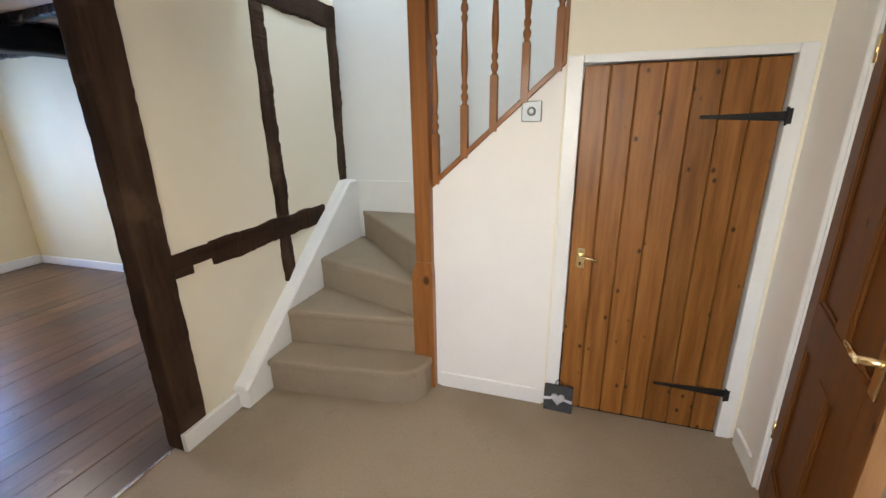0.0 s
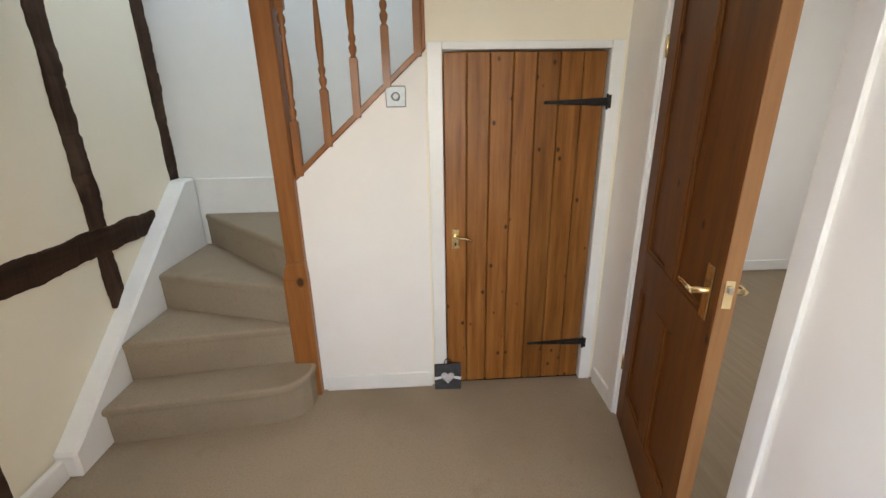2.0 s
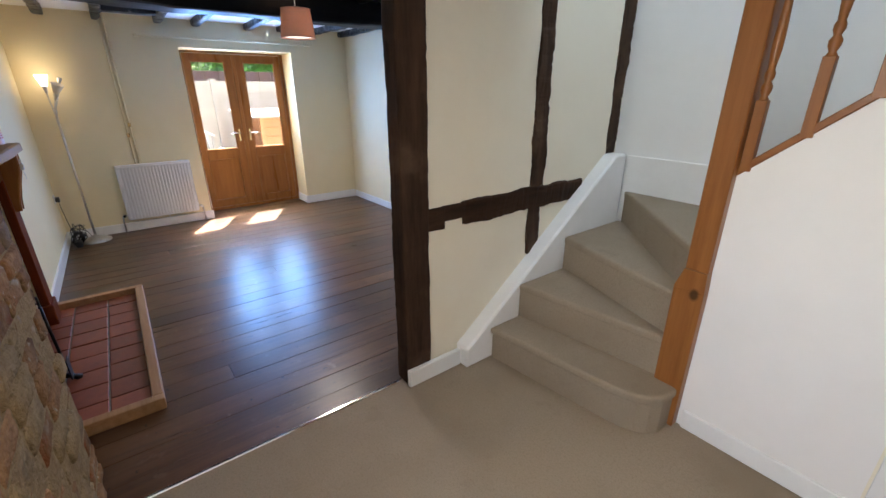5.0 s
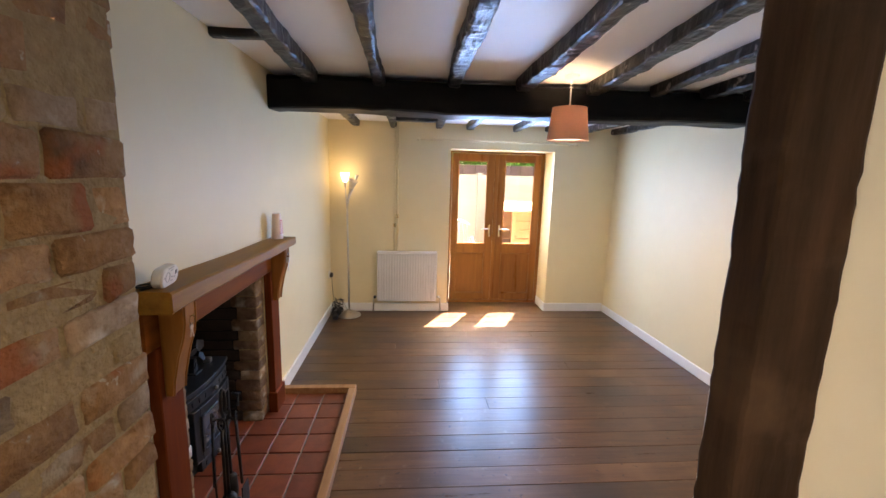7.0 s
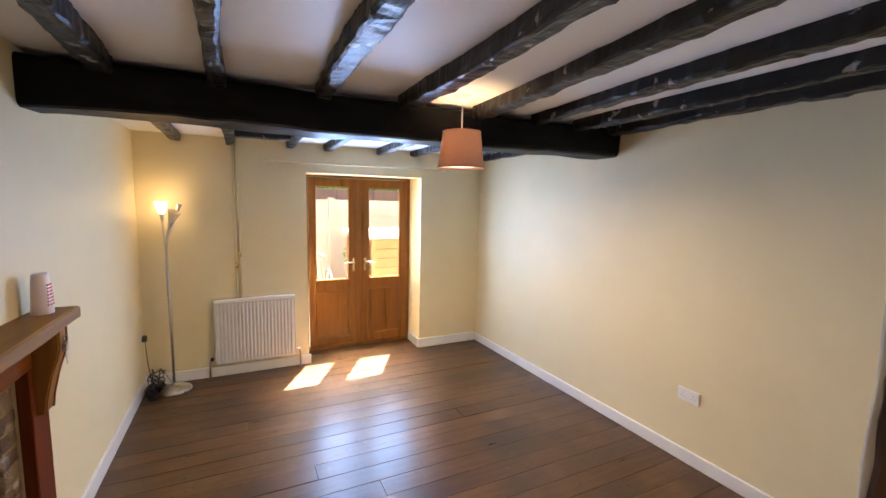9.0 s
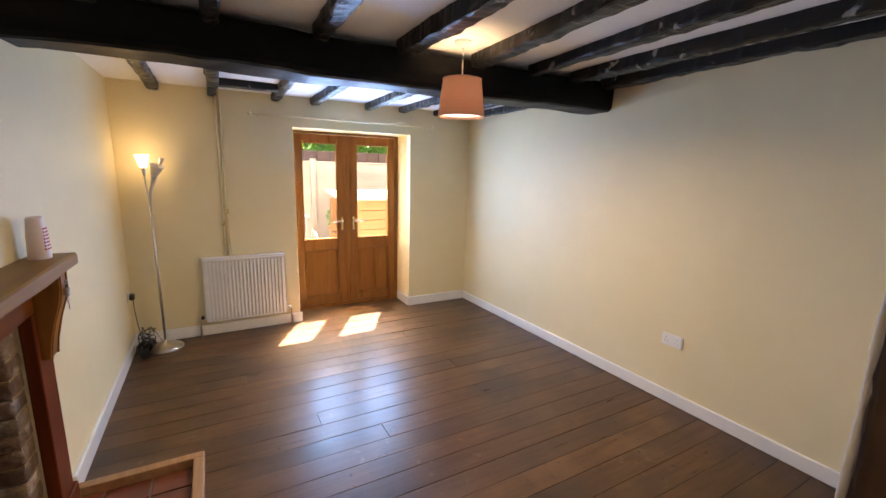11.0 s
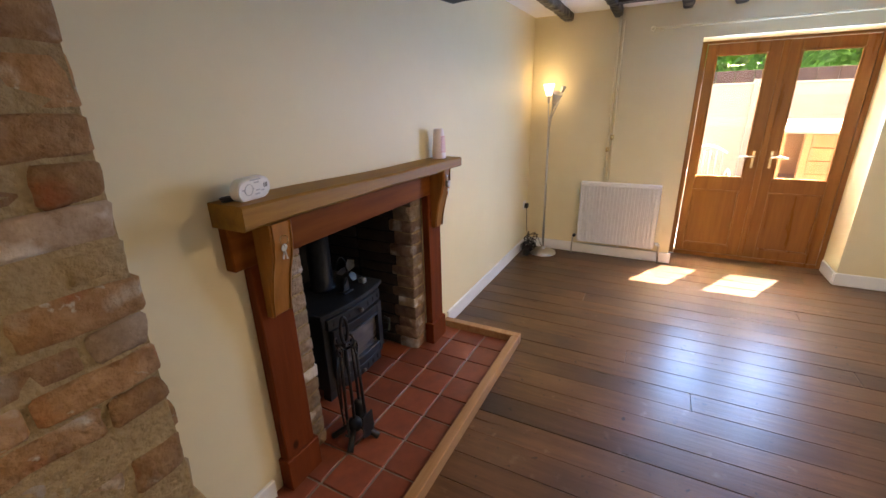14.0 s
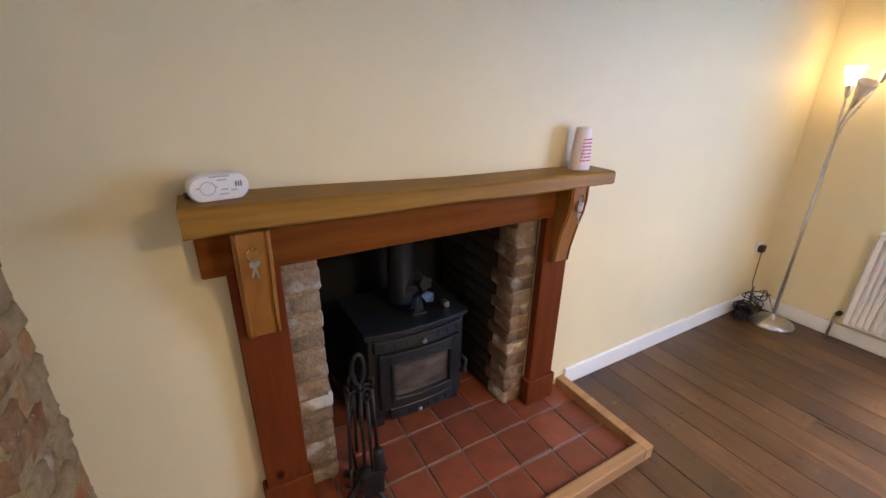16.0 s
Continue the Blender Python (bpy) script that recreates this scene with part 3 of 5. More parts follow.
for i in range(7):
    x0 = -1.36 + 0.22 * i
    boxpart("step", CARPET, stairs, x0, min(x0 + 0.26, 0.26), 2.845, YN - 0.012, R * (3 + i), R * (5 + i), bevel=0.02, label="step wrapped in worn beige carpet")
# white wall string on the partition side, and the board along the back wall
bm = bmesh.new()
prism(bm, [(2.205, 0), (2.40, 0.0), (3.59, 0.0), (3.59, 1.10), (3.47, 1.10), (2.255, 0.16), (2.205, 0.13)], "x", XP, XL, 0.012)
part("wall_string", bm, GLOSS, stairs, "white painted stair string")
boxpart("back_string", GLOSS, stairs, XL, -1.29, YN - 0.015, YN, 0.3, 1.09, bevel=0.003, label="white painted board above the winder")
# newel, ball, rails, balusters
bm = bmesh.new()
box(bm, -1.408, -1.285, 2.690, 2.790, 0, 0.70, 0.004)
prism(bm, [(-1.408, 0.70), (-1.285, 0.70), (-1.290, 0.79), (-1.380, 0.79)], "y", 2.692, 2.788)
box(bm, -1.380, -1.290, 2.695, 2.785, 0.79, 2.15, 0.004)
prism(bm, [(-1.385, 2.15), (-1.285, 2.15), (-1.30, 2.172), (-1.37, 2.172)], "y", 2.692, 2.788)
newel = part("newel_post", bm, NEWELPINE, stairs, "square orange pine newel post")
bm = bmesh.new()
lathe(bm, [(0.026, 0), (0.022, 0.01), (0.03, 0.02)], (-1.335, 2.74, 2.172), 16)
ball(bm, (-1.335, 2.74, 2.222), 0.036, 16)
part("ball_finial", bm, RAILPINE, newel, "round pine ball finial")
SL = (1.775 - 1.208) / (1.297 - 0.661)


def slope_z(x):
    return 1.208 + (x + 1.297) * SL


bm = bmesh.new()
prism(bm, [(-1.29, slope_z(-1.29) - 0.022), (-0.655, slope_z(-0.655) - 0.022), (-0.655, slope_z(-0.655) + 0.012), (-1.29, slope_z(-1.29) + 0.012)], "y", 2.728, 2.80, 0.004)
part("base_rail", bm, RAILPINE, stairs, "pine base rail on the spandrel")
bm = bmesh.new()
prism(bm, [(-1.29, 2.085), (-0.655, 2.085 + 0.635 * SL), (-0.655, 2.15 + 0.635 * SL), (-1.29, 2.15)], "y", 2.715, 2.775, 0.012)
part("handrail", bm, RAILPINE, stairs, "moulded pine handrail")


def baluster(x):
    bm = bmesh.new()
    z0, z1 = slope_z(x) + 0.0, 2.10 + (x + 1.29) * SL
    q = 0.0175
    za, zb = z0 + 0.23, z1 - 0.20
    box(bm, x - q, x + q, 2.744 - q, 2.744 + q, z0 - 0.02, za, 0.002)
    box(bm, x - q, x + q, 2.744 - q, 2.744 + q, zb, z1 + 0.02, 0.002)
    h = zb - za
    prof = [(0.017, 0), (0.010, 0.012), (0.017, 0.03), (0.018, 0.045), (0.010, 0.06), (0.016, 0.075), (0.016, 0.09), (0.011, 0.10), (0.0165, 0.16), (0.017, 0.20)]
    prof += [(0.010, h - 0.10), (0.015, h - 0.088), (0.016, h - 0.075), (0.010, h - 0.06), (0.018, h - 0.045), (0.017, h - 0.03), (0.010, h - 0.012), (0.017, h)]
    lathe(bm, prof, (x, 2.744, za), 12)
    part("baluster", bm, NEWELPINE, stairs, "turned pine baluster")


for x in (-1.268, -1.118, -0.975, -0.832, -0.69):
    baluster(x)
boxpart("wall_newel", NEWELPINE, stairs, -0.672, -0.655, 2.725, 2.80, slope_z(-0.66) - 0.02, 2.9, bevel=0.003, label="thin pine trim on the wall's edge")

# ---- understairs plank door ----
door_1 = thing("door_1", (-0.195, 2.745, 0), "closed varnished pine plank door in a white frame", "door", kind="structure")
pw = (0.178 + 0.578) / 7
for i in range(7):
    bm = bmesh.new()
    x0 = -0.578 + pw * i
    box(bm, x0 + 0.0015, x0 + pw - 0.0015, 2.746, 2.772, 0.012, 1.748, 0.0045)
    part("plank", bm, PINE, door_1)
boxpart("backing", PINE, door_1, -0.578, 0.178, 2.773, 2.785, 0.012, 1.748)
bm = bmesh.new()
box(bm, -0.652, -0.583, 2.728, 2.80, 0, 1.79, 0.003)
part("jamb", bm, GLOSS, door_1, "white gloss painted door jamb")
bm = bmesh.new()
box(bm, 0.186, 0.248, 2.728, 2.80, 0, 1.79, 0.003)
part("jamb", bm, GLOSS, door_1, "white gloss painted door jamb")
boxpart("head", GLOSS, door_1, -0.583, 0.186, 2.732, 2.80, 1.755, 1.79, bevel=0.003)
for z, tip in ((1.527, -0.104), (0.242, -0.121)):
    bm = bmesh.new()
    prism(bm, [(tip - 0.006, z), (tip, z + 0.008), (tip + 0.02, z + 0.007), (0.19, z + 0.019), (0.19, z - 0.019), (tip + 0.02, z - 0.007), (tip, z - 0.008)], "y", 2.738, 2.746, 0.0015)
    strap = part("strap_hinge", bm, BLACKMETAL, door_1, "black forged strap hinge")
    bm = bmesh.new()
    lathe(bm, [(0.005, -0.036), (0.006, -0.034), (0.006, 0.034), (0.004, 0.037)], (0.190, 2.733, z), 10)
    box(bm, 0.187, 0.206, 2.724, 2.729, z - 0.03, z + 0.03, 0.002)
    part("hinge_pin", bm, BLACKMETAL, strap)
    bm = bmesh.new()
    for k in range(4):
        ball(bm, (tip + 0.03 + k * 0.07, 2.738, z), 0.004, 6)
    part("rivet", bm, BLACKMETAL, strap)
bm = bmesh.new()
box(bm, -0.546, -0.508, 2.738, 2.746, 0.822, 0.926, 0.002)
plate = part("lock_plate", bm, BRASS, door_1, "brass lever plate")
bm = bmesh.new()
lathe(bm, [(0.010, 0), (0.008, 0.03)], m=Matrix.Translation((-0.527, 2.739, 0.885)) @ Euler((radians(90), 0, 0)).to_matrix().to_4x4(), seg=10)
tube(bm, [(-0.527, 2.712, 0.885), (-0.49, 2.710, 0.884), (-0.465, 2.712, 0.878), (-0.447, 2.716, 0.868)], [0.0075, 0.007, 0.006, 0.007])
part("lever", bm, BRASS, plate)
bm = bmesh.new()
box(bm, -0.532, -0.524, 2.734, 2.739, 0.84, 0.856, 0.001)
part("keyhole", bm, BLACKMETAL, plate)

# ---- door to the side room, ajar ----
door_2 = thing("door_2", (0, 0, 0), "open dark stained four panel wooden door with brass handles", "door", kind="structure")
W, T, HT = 0.76, 0.042, 1.985


def dbox(name, mat, x0, x1, z0, z1, y0=0.0, y1=T, bevel=0.003, label="", parent=None):
    return boxpart(name, mat, parent or door_2, x0, x1, y0, y1, z0, z1, bevel=bevel, label=label)


dbox("stile", DOORWOOD, 0, 0.105, 0.01, HT)
dbox("stile", DOORWOOD, W - 0.105, W - 0.003, 0.01, HT)
dbox("edge", DOOREDGE, W - 0.003, W, 0.01, HT, 0.001, T - 0.001, 0, "bare paler edge of the door")
for z0, z1 in ((0.01, 0.21), (0.76, 0.93), (1.88, HT)):
    dbox("rail", DOORWOOD, 0.105, W - 0.105, z0, z1)
for z0, z1 in ((0.21, 0.76), (0.93, 1.88)):
    dbox("muntin", DOORWOOD, W / 2 - 0.048, W / 2 + 0.048, z0, z1)
    for x0, x1 in ((0.105, W / 2 - 0.048), (W / 2 + 0.048, W - 0.105)):
        dbox("panel", DOORWOOD, x0, x1, z0, z1, 0.013, T - 0.013, 0)
        bm = bmesh.new()
        for yy, s in ((0.013, -1), (T - 0.013, 1)):
            for b in ((x0, x0 + 0.014, z0, z1), (x1 - 0.014, x1, z0, z1), (x0 + 0.014, x1 - 0.014, z0, z0 + 0.014), (x0 + 0.014, x1 - 0.014, z1 - 0.014, z1)):
                box(bm, b[0], b[1], min(yy, yy + s * 0.009), max(yy, yy + s * 0.009), b[2], b[3], 0.003)
        part("moulding", bm, DOORWOOD, door_2)
for side, y in ((-1, 0.0), (1, T)):
    bm = bmesh.new()
    box(bm, W - 0.082, W - 0.040, min(y, y + side * 0.007), max(y, y + side * 0.007), 0.93, 1.09, 0.002)
    hp = part("handle_plate", bm, BRASS, door_2, "brass backplate")
    bm = bmesh.new()
    lathe(bm, [(0.013, 0), (0.010, 0.012), (0.009, 0.045)], m=Matrix.Translation((W - 0.061, y, 1.015)) @ Euler((radians(90 if side < 0 else -90), 0, 0)).to_matrix().to_4x4(), seg=12)
    yo = y + side * 0.045
    tube(bm, [(W - 0.056, yo, 1.015), (W - 0.085, yo + side * 0.003, 1.016), (W - 0.115, yo, 1.015), (W - 0.140, yo, 1.012), (W - 0.155, yo, 1.013)], [0.009, 0.008, 0.0065, 0.0065, 0.005], 10)
    part("lever", bm, BRASS, hp, "curved brass lever")
bm = bmesh.new()
box(bm, W, W + 0.003, 0.008, T - 0.010, 0.99, 1.07, 0.001)
lk = part("latch_plate", bm, BRASS, door_2, "brass latch plate on the door's edge")
bm = bmesh.new()
box(bm, W + 0.003, W + 0.011, 0.015, 0.027, 1.035, 1.055, 0.002)
part("latch", bm, STEEL, lk)
for z in (0.32, 1.72):
    bm = bmesh.new()
    lathe(bm, [(0.0045, -0.04), (0.0045, 0.04)], (-0.003, -0.002, z), 8)
    box(bm, -0.003, 0.008, -0.001, 0.0005, z - 0.04, z + 0.04)
    part("hinge", bm, BRASS, door_2, "brass butt hinge")
door_2.matrix_basis = pose(0.264, 2.412, 0, 0, 0, 256.2)
frame_2 = thing("door_frame_2", (XE, 2.05, 0), "white gloss painted door lining and architrave", "door frame", kind="structure")
for nm, b in (("lining", (0.262, 0.385, 2.42, 2.44, 0, 2.0)), ("lining", (0.262, 0.385, 1.665, 1.683, 0, 2.0)), ("lining", (0.262, 0.385, 1.683, 2.42, 1.99, 2.008)),
              ("architrave", (0.248, 0.266, 2.432, 2.495, 0, 2.06)), ("architrave", (0.248, 0.266, 1.605, 1.673, 0, 2.06)), ("architrave", (0.248, 0.266, 1.673, 2.432, 1.998, 2.06)),
              ("stop", (0.31, 0.325, 1.683, 1.695, 0, 1.99))):
    boxpart(nm, GLOSS, frame_2, *b, bevel=0.003)

# ---- hall things ----
sign = thing("slate_sign", (-0.58, 2.71, 0), "small dark slate plaque with a pewter heart, leaning by the door", "plaque")
tilt = Matrix.Translation((-0.58, 2.695, 0)) @ Euler((radians(-8), 0, radians(-3))).to_matrix().to_4x4()


def tilted(bm, m=tilt):
    bmesh.ops.transform(bm, matrix=m, verts=bm.verts)
    return bm


bm = bmesh.new()
box(bm, -0.074, 0.074, -0.008, 0.008, 0.0, 0.15, 0.003)
bmesh.ops.subdivide_edges(bm, edges=bm.edges, cuts=2)
roughen(bm, 0.004, 30, 1)
slate = part("slate", tilted(bm), SLATE, sign)
bm = bmesh.new()
hp = []
for i in range(26):
    a = 2 * math.pi * i / 26
    hp.append((0.0023 * 16 * math.sin(a) ** 3, 0.078 + 0.0023 * (13 * math.cos(a) - 5 * math.cos(2 * a) - 2 * math.cos(3 * a) - math.cos(4 * a))))
prism(bm, hp, "y", -0.020, -0.009, 0.002)
part("heart", tilted(bm), HEART, sign, "grey speckled pewter heart")
for s in (-1, 1):
    bm = bmesh.new()
    prism(bm, [(s * 0.033, 0.070), (s * 0.072, 0.060), (s * 0.076, 0.076), (s * 0.034, 0.082)], "y", -0.013, -0.0095)
    part("ribbon", tilted(bm), RIBBON, sign, "pale ribbon end")
bm = bmesh.new()
tube(bm, curve_pts(lambda f: (0.02 * math.cos(math.pi * f), 0.004, 0.145 + 0.035 * math.sin(math.pi * f)), 9), 0.003, 6)
part("cord", tilted(bm), BLACKPLASTIC, sign)

dim = thing("dimmer_switch", (-0.796, YP, 1.564), "brushed steel dimmer switch plate on the wall", "switch")
boxpart("plate", DULLSTEEL, dim, -0.842, -0.750, YP - 0.009, YP, 1.518, 1.610, bevel=0.004)
bm = bmesh.new()
lathe(bm, [(0.020, 0), (0.018, 0.012), (0.010, 0.016)], m=Matrix.Translation((-0.796, YP - 0.009, 1.564)) @ Euler((radians(90), 0, 0)).to_matrix().to_4x4(), seg=20)
part("knob", bm, DULLSTEEL, dim, "round dimmer knob")


def pendant(at, zrim, r0, r1, h, ceil_z, shade_mat, lining, group):
    x, y = at
    ob = thing("pendant_lamp", (x, y, zrim), "fabric drum shade pendant lamp hanging from the ceiling", "lamp", group)
    bm = bmesh.new()
    seg = 36
    for ra, rb, flip in ((r0, r1, False), (r0 - 0.003, r1 - 0.003, True)):
        lo = [bm.verts.new((x + ra * math.cos(2 * math.pi * i / seg), y + ra * math.sin(2 * math.pi * i / seg), zrim)) for i in range(seg)]
        hi = [bm.verts.new((x + rb * math.cos(2 * math.pi * i / seg), y + rb * math.sin(2 * math.pi * i / seg), zrim + h)) for i in range(seg)]
        for i in range(seg):
            q = (lo[i], lo[(i + 1) % seg], hi[(i + 1) % seg], hi[i])
            f = bm.faces.new(q[::-1] if flip else q)
            f.smooth = True
    part("shade", bm, shade_mat, ob, "dusky pink fabric shade")
    for z, r in ((zrim, r0), (zrim + h, r1)):
        bm = bmesh.new()
        tube(bm, curve_pts(lambda f: (x + r * math.cos(6.2832 * f), y + r * math.sin(6.2832 * f), z), 37), 0.0035, 6)
        part("rim", bm, shade_mat, ob)
    bm = bmesh.new()
    lathe(bm, [(r0 - 0.012, 0), (r0 - 0.012, 0.003)], (x, y, zrim + 0.012), 30)
    part("diffuser", bm, lining, ob, "glowing white diffuser inside the shade")
    bm = bmesh.new()
    lathe(bm, [(0.004, 0), (0.004, ceil_z - zrim - 0.12)], (x, y, zrim + 0.12), 8)
    part("cord", bm, PLASTIC, ob, "white cord")
    bm = bmesh.new()
    lathe(bm, [(0.016, -0.06), (0.02, -0.05), (0.02, 0.0)], (x, y, zrim + h - 0.02), 12)
    part("lamp_holder", bm, PLASTIC, ob)
    bm = bmesh.new()
    lathe(bm, [(0.006, -0.035), (0.030, -0.026), (0.046, -0.012), (0.048, 0.0)], (x, y, ceil_z), 20)
    part("ceiling_rose", bm, PLASTIC, ob, "white ceiling rose")
    return ob


pendant((-1.0, 1.40), 1.855, 0.15, 0.125, 0.20, CEIL_H, SHADE, LITLINING, "pendant lamps")
pendant((-4.305, 2.205), 1.885, 0.132, 0.108, 0.20, CEIL_L, SHADE, LITLINING, "pendant lamps")

# ---- french doors ----
door_3 = thing("door_3", (-6.85, 2.26, 0), "closed golden oak french doors with glazed upper panes", "french doors", kind="structure")
FX0, FX1 = -6.90, -6.83
for b in ((FX0, FX1, 1.60, 1.70, 0.0, 2.0), (FX0, FX1, 2.835, 2.92, 0.0, 2.0), (FX0, FX1, 1.70, 2.835, 1.925, 2.0), (FX0, FX1, 1.70, 2.835, -0.01, 0.035)):
    boxpart("frame", UPVC, door_3, *b, bevel=0.004)


def leaf(y0, y1, p0, p1):
    x0, x1 = -6.885, -6.825
    d = boxpart("door_leaf", UPVC, door_3, x0, x1, y0, p0, 0.04, 1.92, bevel=0.004, label="golden oak door leaf")
    boxpart("stile", UPVC, d, x0, x1, p1, y1, 0.04, 1.92, bevel=0.004)
    boxpart("rail", UPVC, d, x0, x1, p0, p1, 1.835, 1.92, bevel=0.004)
    boxpart("rail", UPVC, d, x0, x1, p0, p1, 0.665, 0.785, bevel=0.004)
    boxpart("rail", UPVC, d, x0, x1, p0, p1, 0.04, 0.125, bevel=0.004)
    boxpart("panel", UPVC, d, x0 + 0.012, x1 - 0.014, p0, p1, 0.125, 0.665)
    g = boxpart("pane", GLASS, d, -6.862, -6.856, p0, p1, 0.785, 1.835, label="clear glass pane")
    g.visible_shadow = False
    bm = bmesh.new()
    for z0, z1 in ((0.785, 1.835), (0.125, 0.665)):
        for b in ((p0, p0 + 0.013, z0, z1), (p1 - 0.013, p1, z0, z1), (p0 + 0.013, p1 - 0.013, z0, z0 + 0.013), (p0 + 0.013, p1 - 0.013, z1 - 0.013, z1)):
            box(bm, x1 - 0.016, x1 + 0.004, b[0], b[1], b[2], b[3], 0.004)
    part("beading", bm, UPVC, d)
    return d


dl = leaf(1.705, 2.245, 1.775, 2.15)
dr = leaf(2.275, 2.83, 2.365, 2.752)
boxpart("astragal", UPVC, door_3, -6.885, -6.812, 2.236, 2.284, 0.04, 1.92, bevel=0.006)
for yc, s, d in ((2.195, -1, dl), (2.325, 1, dr)):
    bm = bmesh.new()
    box(bm, -6.821, -6.814, yc - 0.011, yc + 0.011, 0.88, 1.03, 0.003)
    hp = part("handle_plate", bm, BRASS, d, "slim brass handle plate")
    bm = bmesh.new()
    lathe(bm, [(0.010, 0), (0.009, 0.045)], m=Matrix.Translation((-6.815, yc, 0.985)) @ Euler((0, radians(90), 0)).to_matrix().to_4x4(), seg=10)
    tube(bm, [(-6.772, yc - s * 0.004, 0.985), (-6.768, yc + s * 0.05, 0.986), (-6.772, yc + s * 0.115, 0.98)], [0.012, 0.011, 0.009], 10)
    part("lever", bm, CHROME, hp, "bright chrome lever")
    bm = bmesh.new()
    lathe(bm, [(0.008, 0), (0.008, 0.012)], m=Matrix.Translation((-6.815, yc, 0.90)) @ Euler((0, radians(90), 0)).to_matrix().to_4x4(), seg=10)
    part("key_barrel", bm, BRASS, hp)

# ---- living room fittings ----
rad = thing("radiator", (-6.42, 1.165, 0.17), "white enamel panel radiator with vertical flutes under the pipes", "radiator")
RY0, RY1, RZ0, RZ1 = 0.808, 1.508, 0.14, 0.745
bm = bmesh.new()
nf = 21
pitch = (RY1 - RY0 - 0.05) / nf
prof = [(RY0, -6.440), (RY0 + 0.004, -6.392), (RY0 + 0.022, -6.390)]
for i in range(nf):
    y = RY0 + 0.025 + pitch * i
    prof += [(y + 0.14 * pitch, -6.390), (y + 0.22 * pitch, -6.412), (y + 0.62 * pitch, -6.412), (y + 0.70 * pitch, -6.390)]
prof += [(RY1 - 0.022, -6.390), (RY1 - 0.004, -6.392), (RY1, -6.440)]
lo = [bm.verts.new((x, y, RZ0 + 0.01)) for y, x in prof]
hi = [bm.verts.new((x, y, RZ1 - 0.035)) for y, x in prof]
for i in range(len(prof) - 1):
    bm.faces.new((lo[i], lo[i + 1], hi[i + 1], hi[i]))
box(bm, -6.440, -6.400, RY0 + 0.003, RY1 - 0.003, RZ0, RZ0 + 0.012, 0.003)
box(bm, -6.440, -6.390, RY0 + 0.003, RY1 - 0.003, RZ1 - 0.036, RZ1 - 0.012, 0.006)
part("panel", bm, RADMAT, rad, "fluted steel panel")
bm = bmesh.new()
box(bm, -6.462, -6.388, RY0 - 0.004, RY1 + 0.004, RZ1 - 0.012, RZ1, 0.003)
for k in range(28):
    y = RY0 + 0.02 + k * 0.0243
    box(bm, -6.452, -6.40, y, y + 0.012, RZ1 - 0.001, RZ1 + 0.002)
part("top_grille", bm, RADMAT, rad)
for y in (RY0 - 0.004, RY1):
    boxpart("side_panel", RADMAT, rad, -6.462, -6.396, y, y + 0.004, RZ0 + 0.02, RZ1 - 0.004)
for y, s in ((RY0, -1), (RY1, 1)):
    bm = bmesh.new()
    tube(bm, [(-6.425, y, 0.195), (-6.425, y + s * 0.035, 0.195), (-6.425, y + s * 0.05, 0.18), (-6.425, y + s * 0.052, 0.0)], 0.008, 10)
    v = part("valve_pipe", bm, STEEL, rad, "steel valve tail")
    bm = bmesh.new()
    lathe(bm, [(0.013, 0), (0.015, 0.01), (0.015, 0.04), (0.011, 0.05)], m=Matrix.Translation((-6.425, y + s * 0.03, 0.195)) @ Euler((0, radians(90), 0)).to_matrix().to_4x4(), seg=12)
    part("valve_cap", bm, PLASTIC if s > 0 else BLACKMETAL, v)
for y in (RY0 + 0.12, RY1 - 0.12):
    boxpart("bracket", RADMAT, rad, -6.48, -6.44, y, y + 0.03, RZ0 + 0.05, RZ1 - 0.05)
boxpart("drain_tab", RADMAT, rad, -6.43, -6.40, 1.19, 1.205, 0.115, 0.14)

pipes = thing("heating_pipes", (-6.465, 1.02, 0.75), "two cream painted heating pipes on the wall above the radiator", "pipes")
for y, zb in ((1.003, 1.05), (1.036, 1.16)):
    bm = bmesh.new()
    tube(bm, [(-6.466, y, 2.29), (-6.466, y, 0.62)], 0.009, 10)
    p = part("pipe", bm, CREAM, pipes, "cream painted copper pipe")
    bm = bmesh.new()
    lathe(bm, [(0.013, -0.022), (0.014, -0.016), (0.014, 0.016), (0.013, 0.022)], (-6.466, y, zb), 10)
    part("coupling", bm, BRASS, p)

rod = thing("curtain_rail", (-6.41, 2.19, 2.035), "thin cream curtain rail above the french doors", "curtain rail")
bm = bmesh.new()
tube(bm, [(-6.41, 1.27, 2.035), (-6.41, 3.11, 2.035)], 0.009, 10)
part("rail", bm, CREAM, rod)
for y in (1.27, 3.11):
    bm = bmesh.new()
    ball(bm, (-6.41, y, 2.035), 0.02, 12)
    part("finial", bm, CREAM, rod)
for y in (1.34, 3.04):
    bm = bmesh.new()
    tube(bm, [(-6.482, y, 2.025), (-6.41, y, 2.032)], 0.006, 8)
    part("bracket", bm, CREAM, rod)


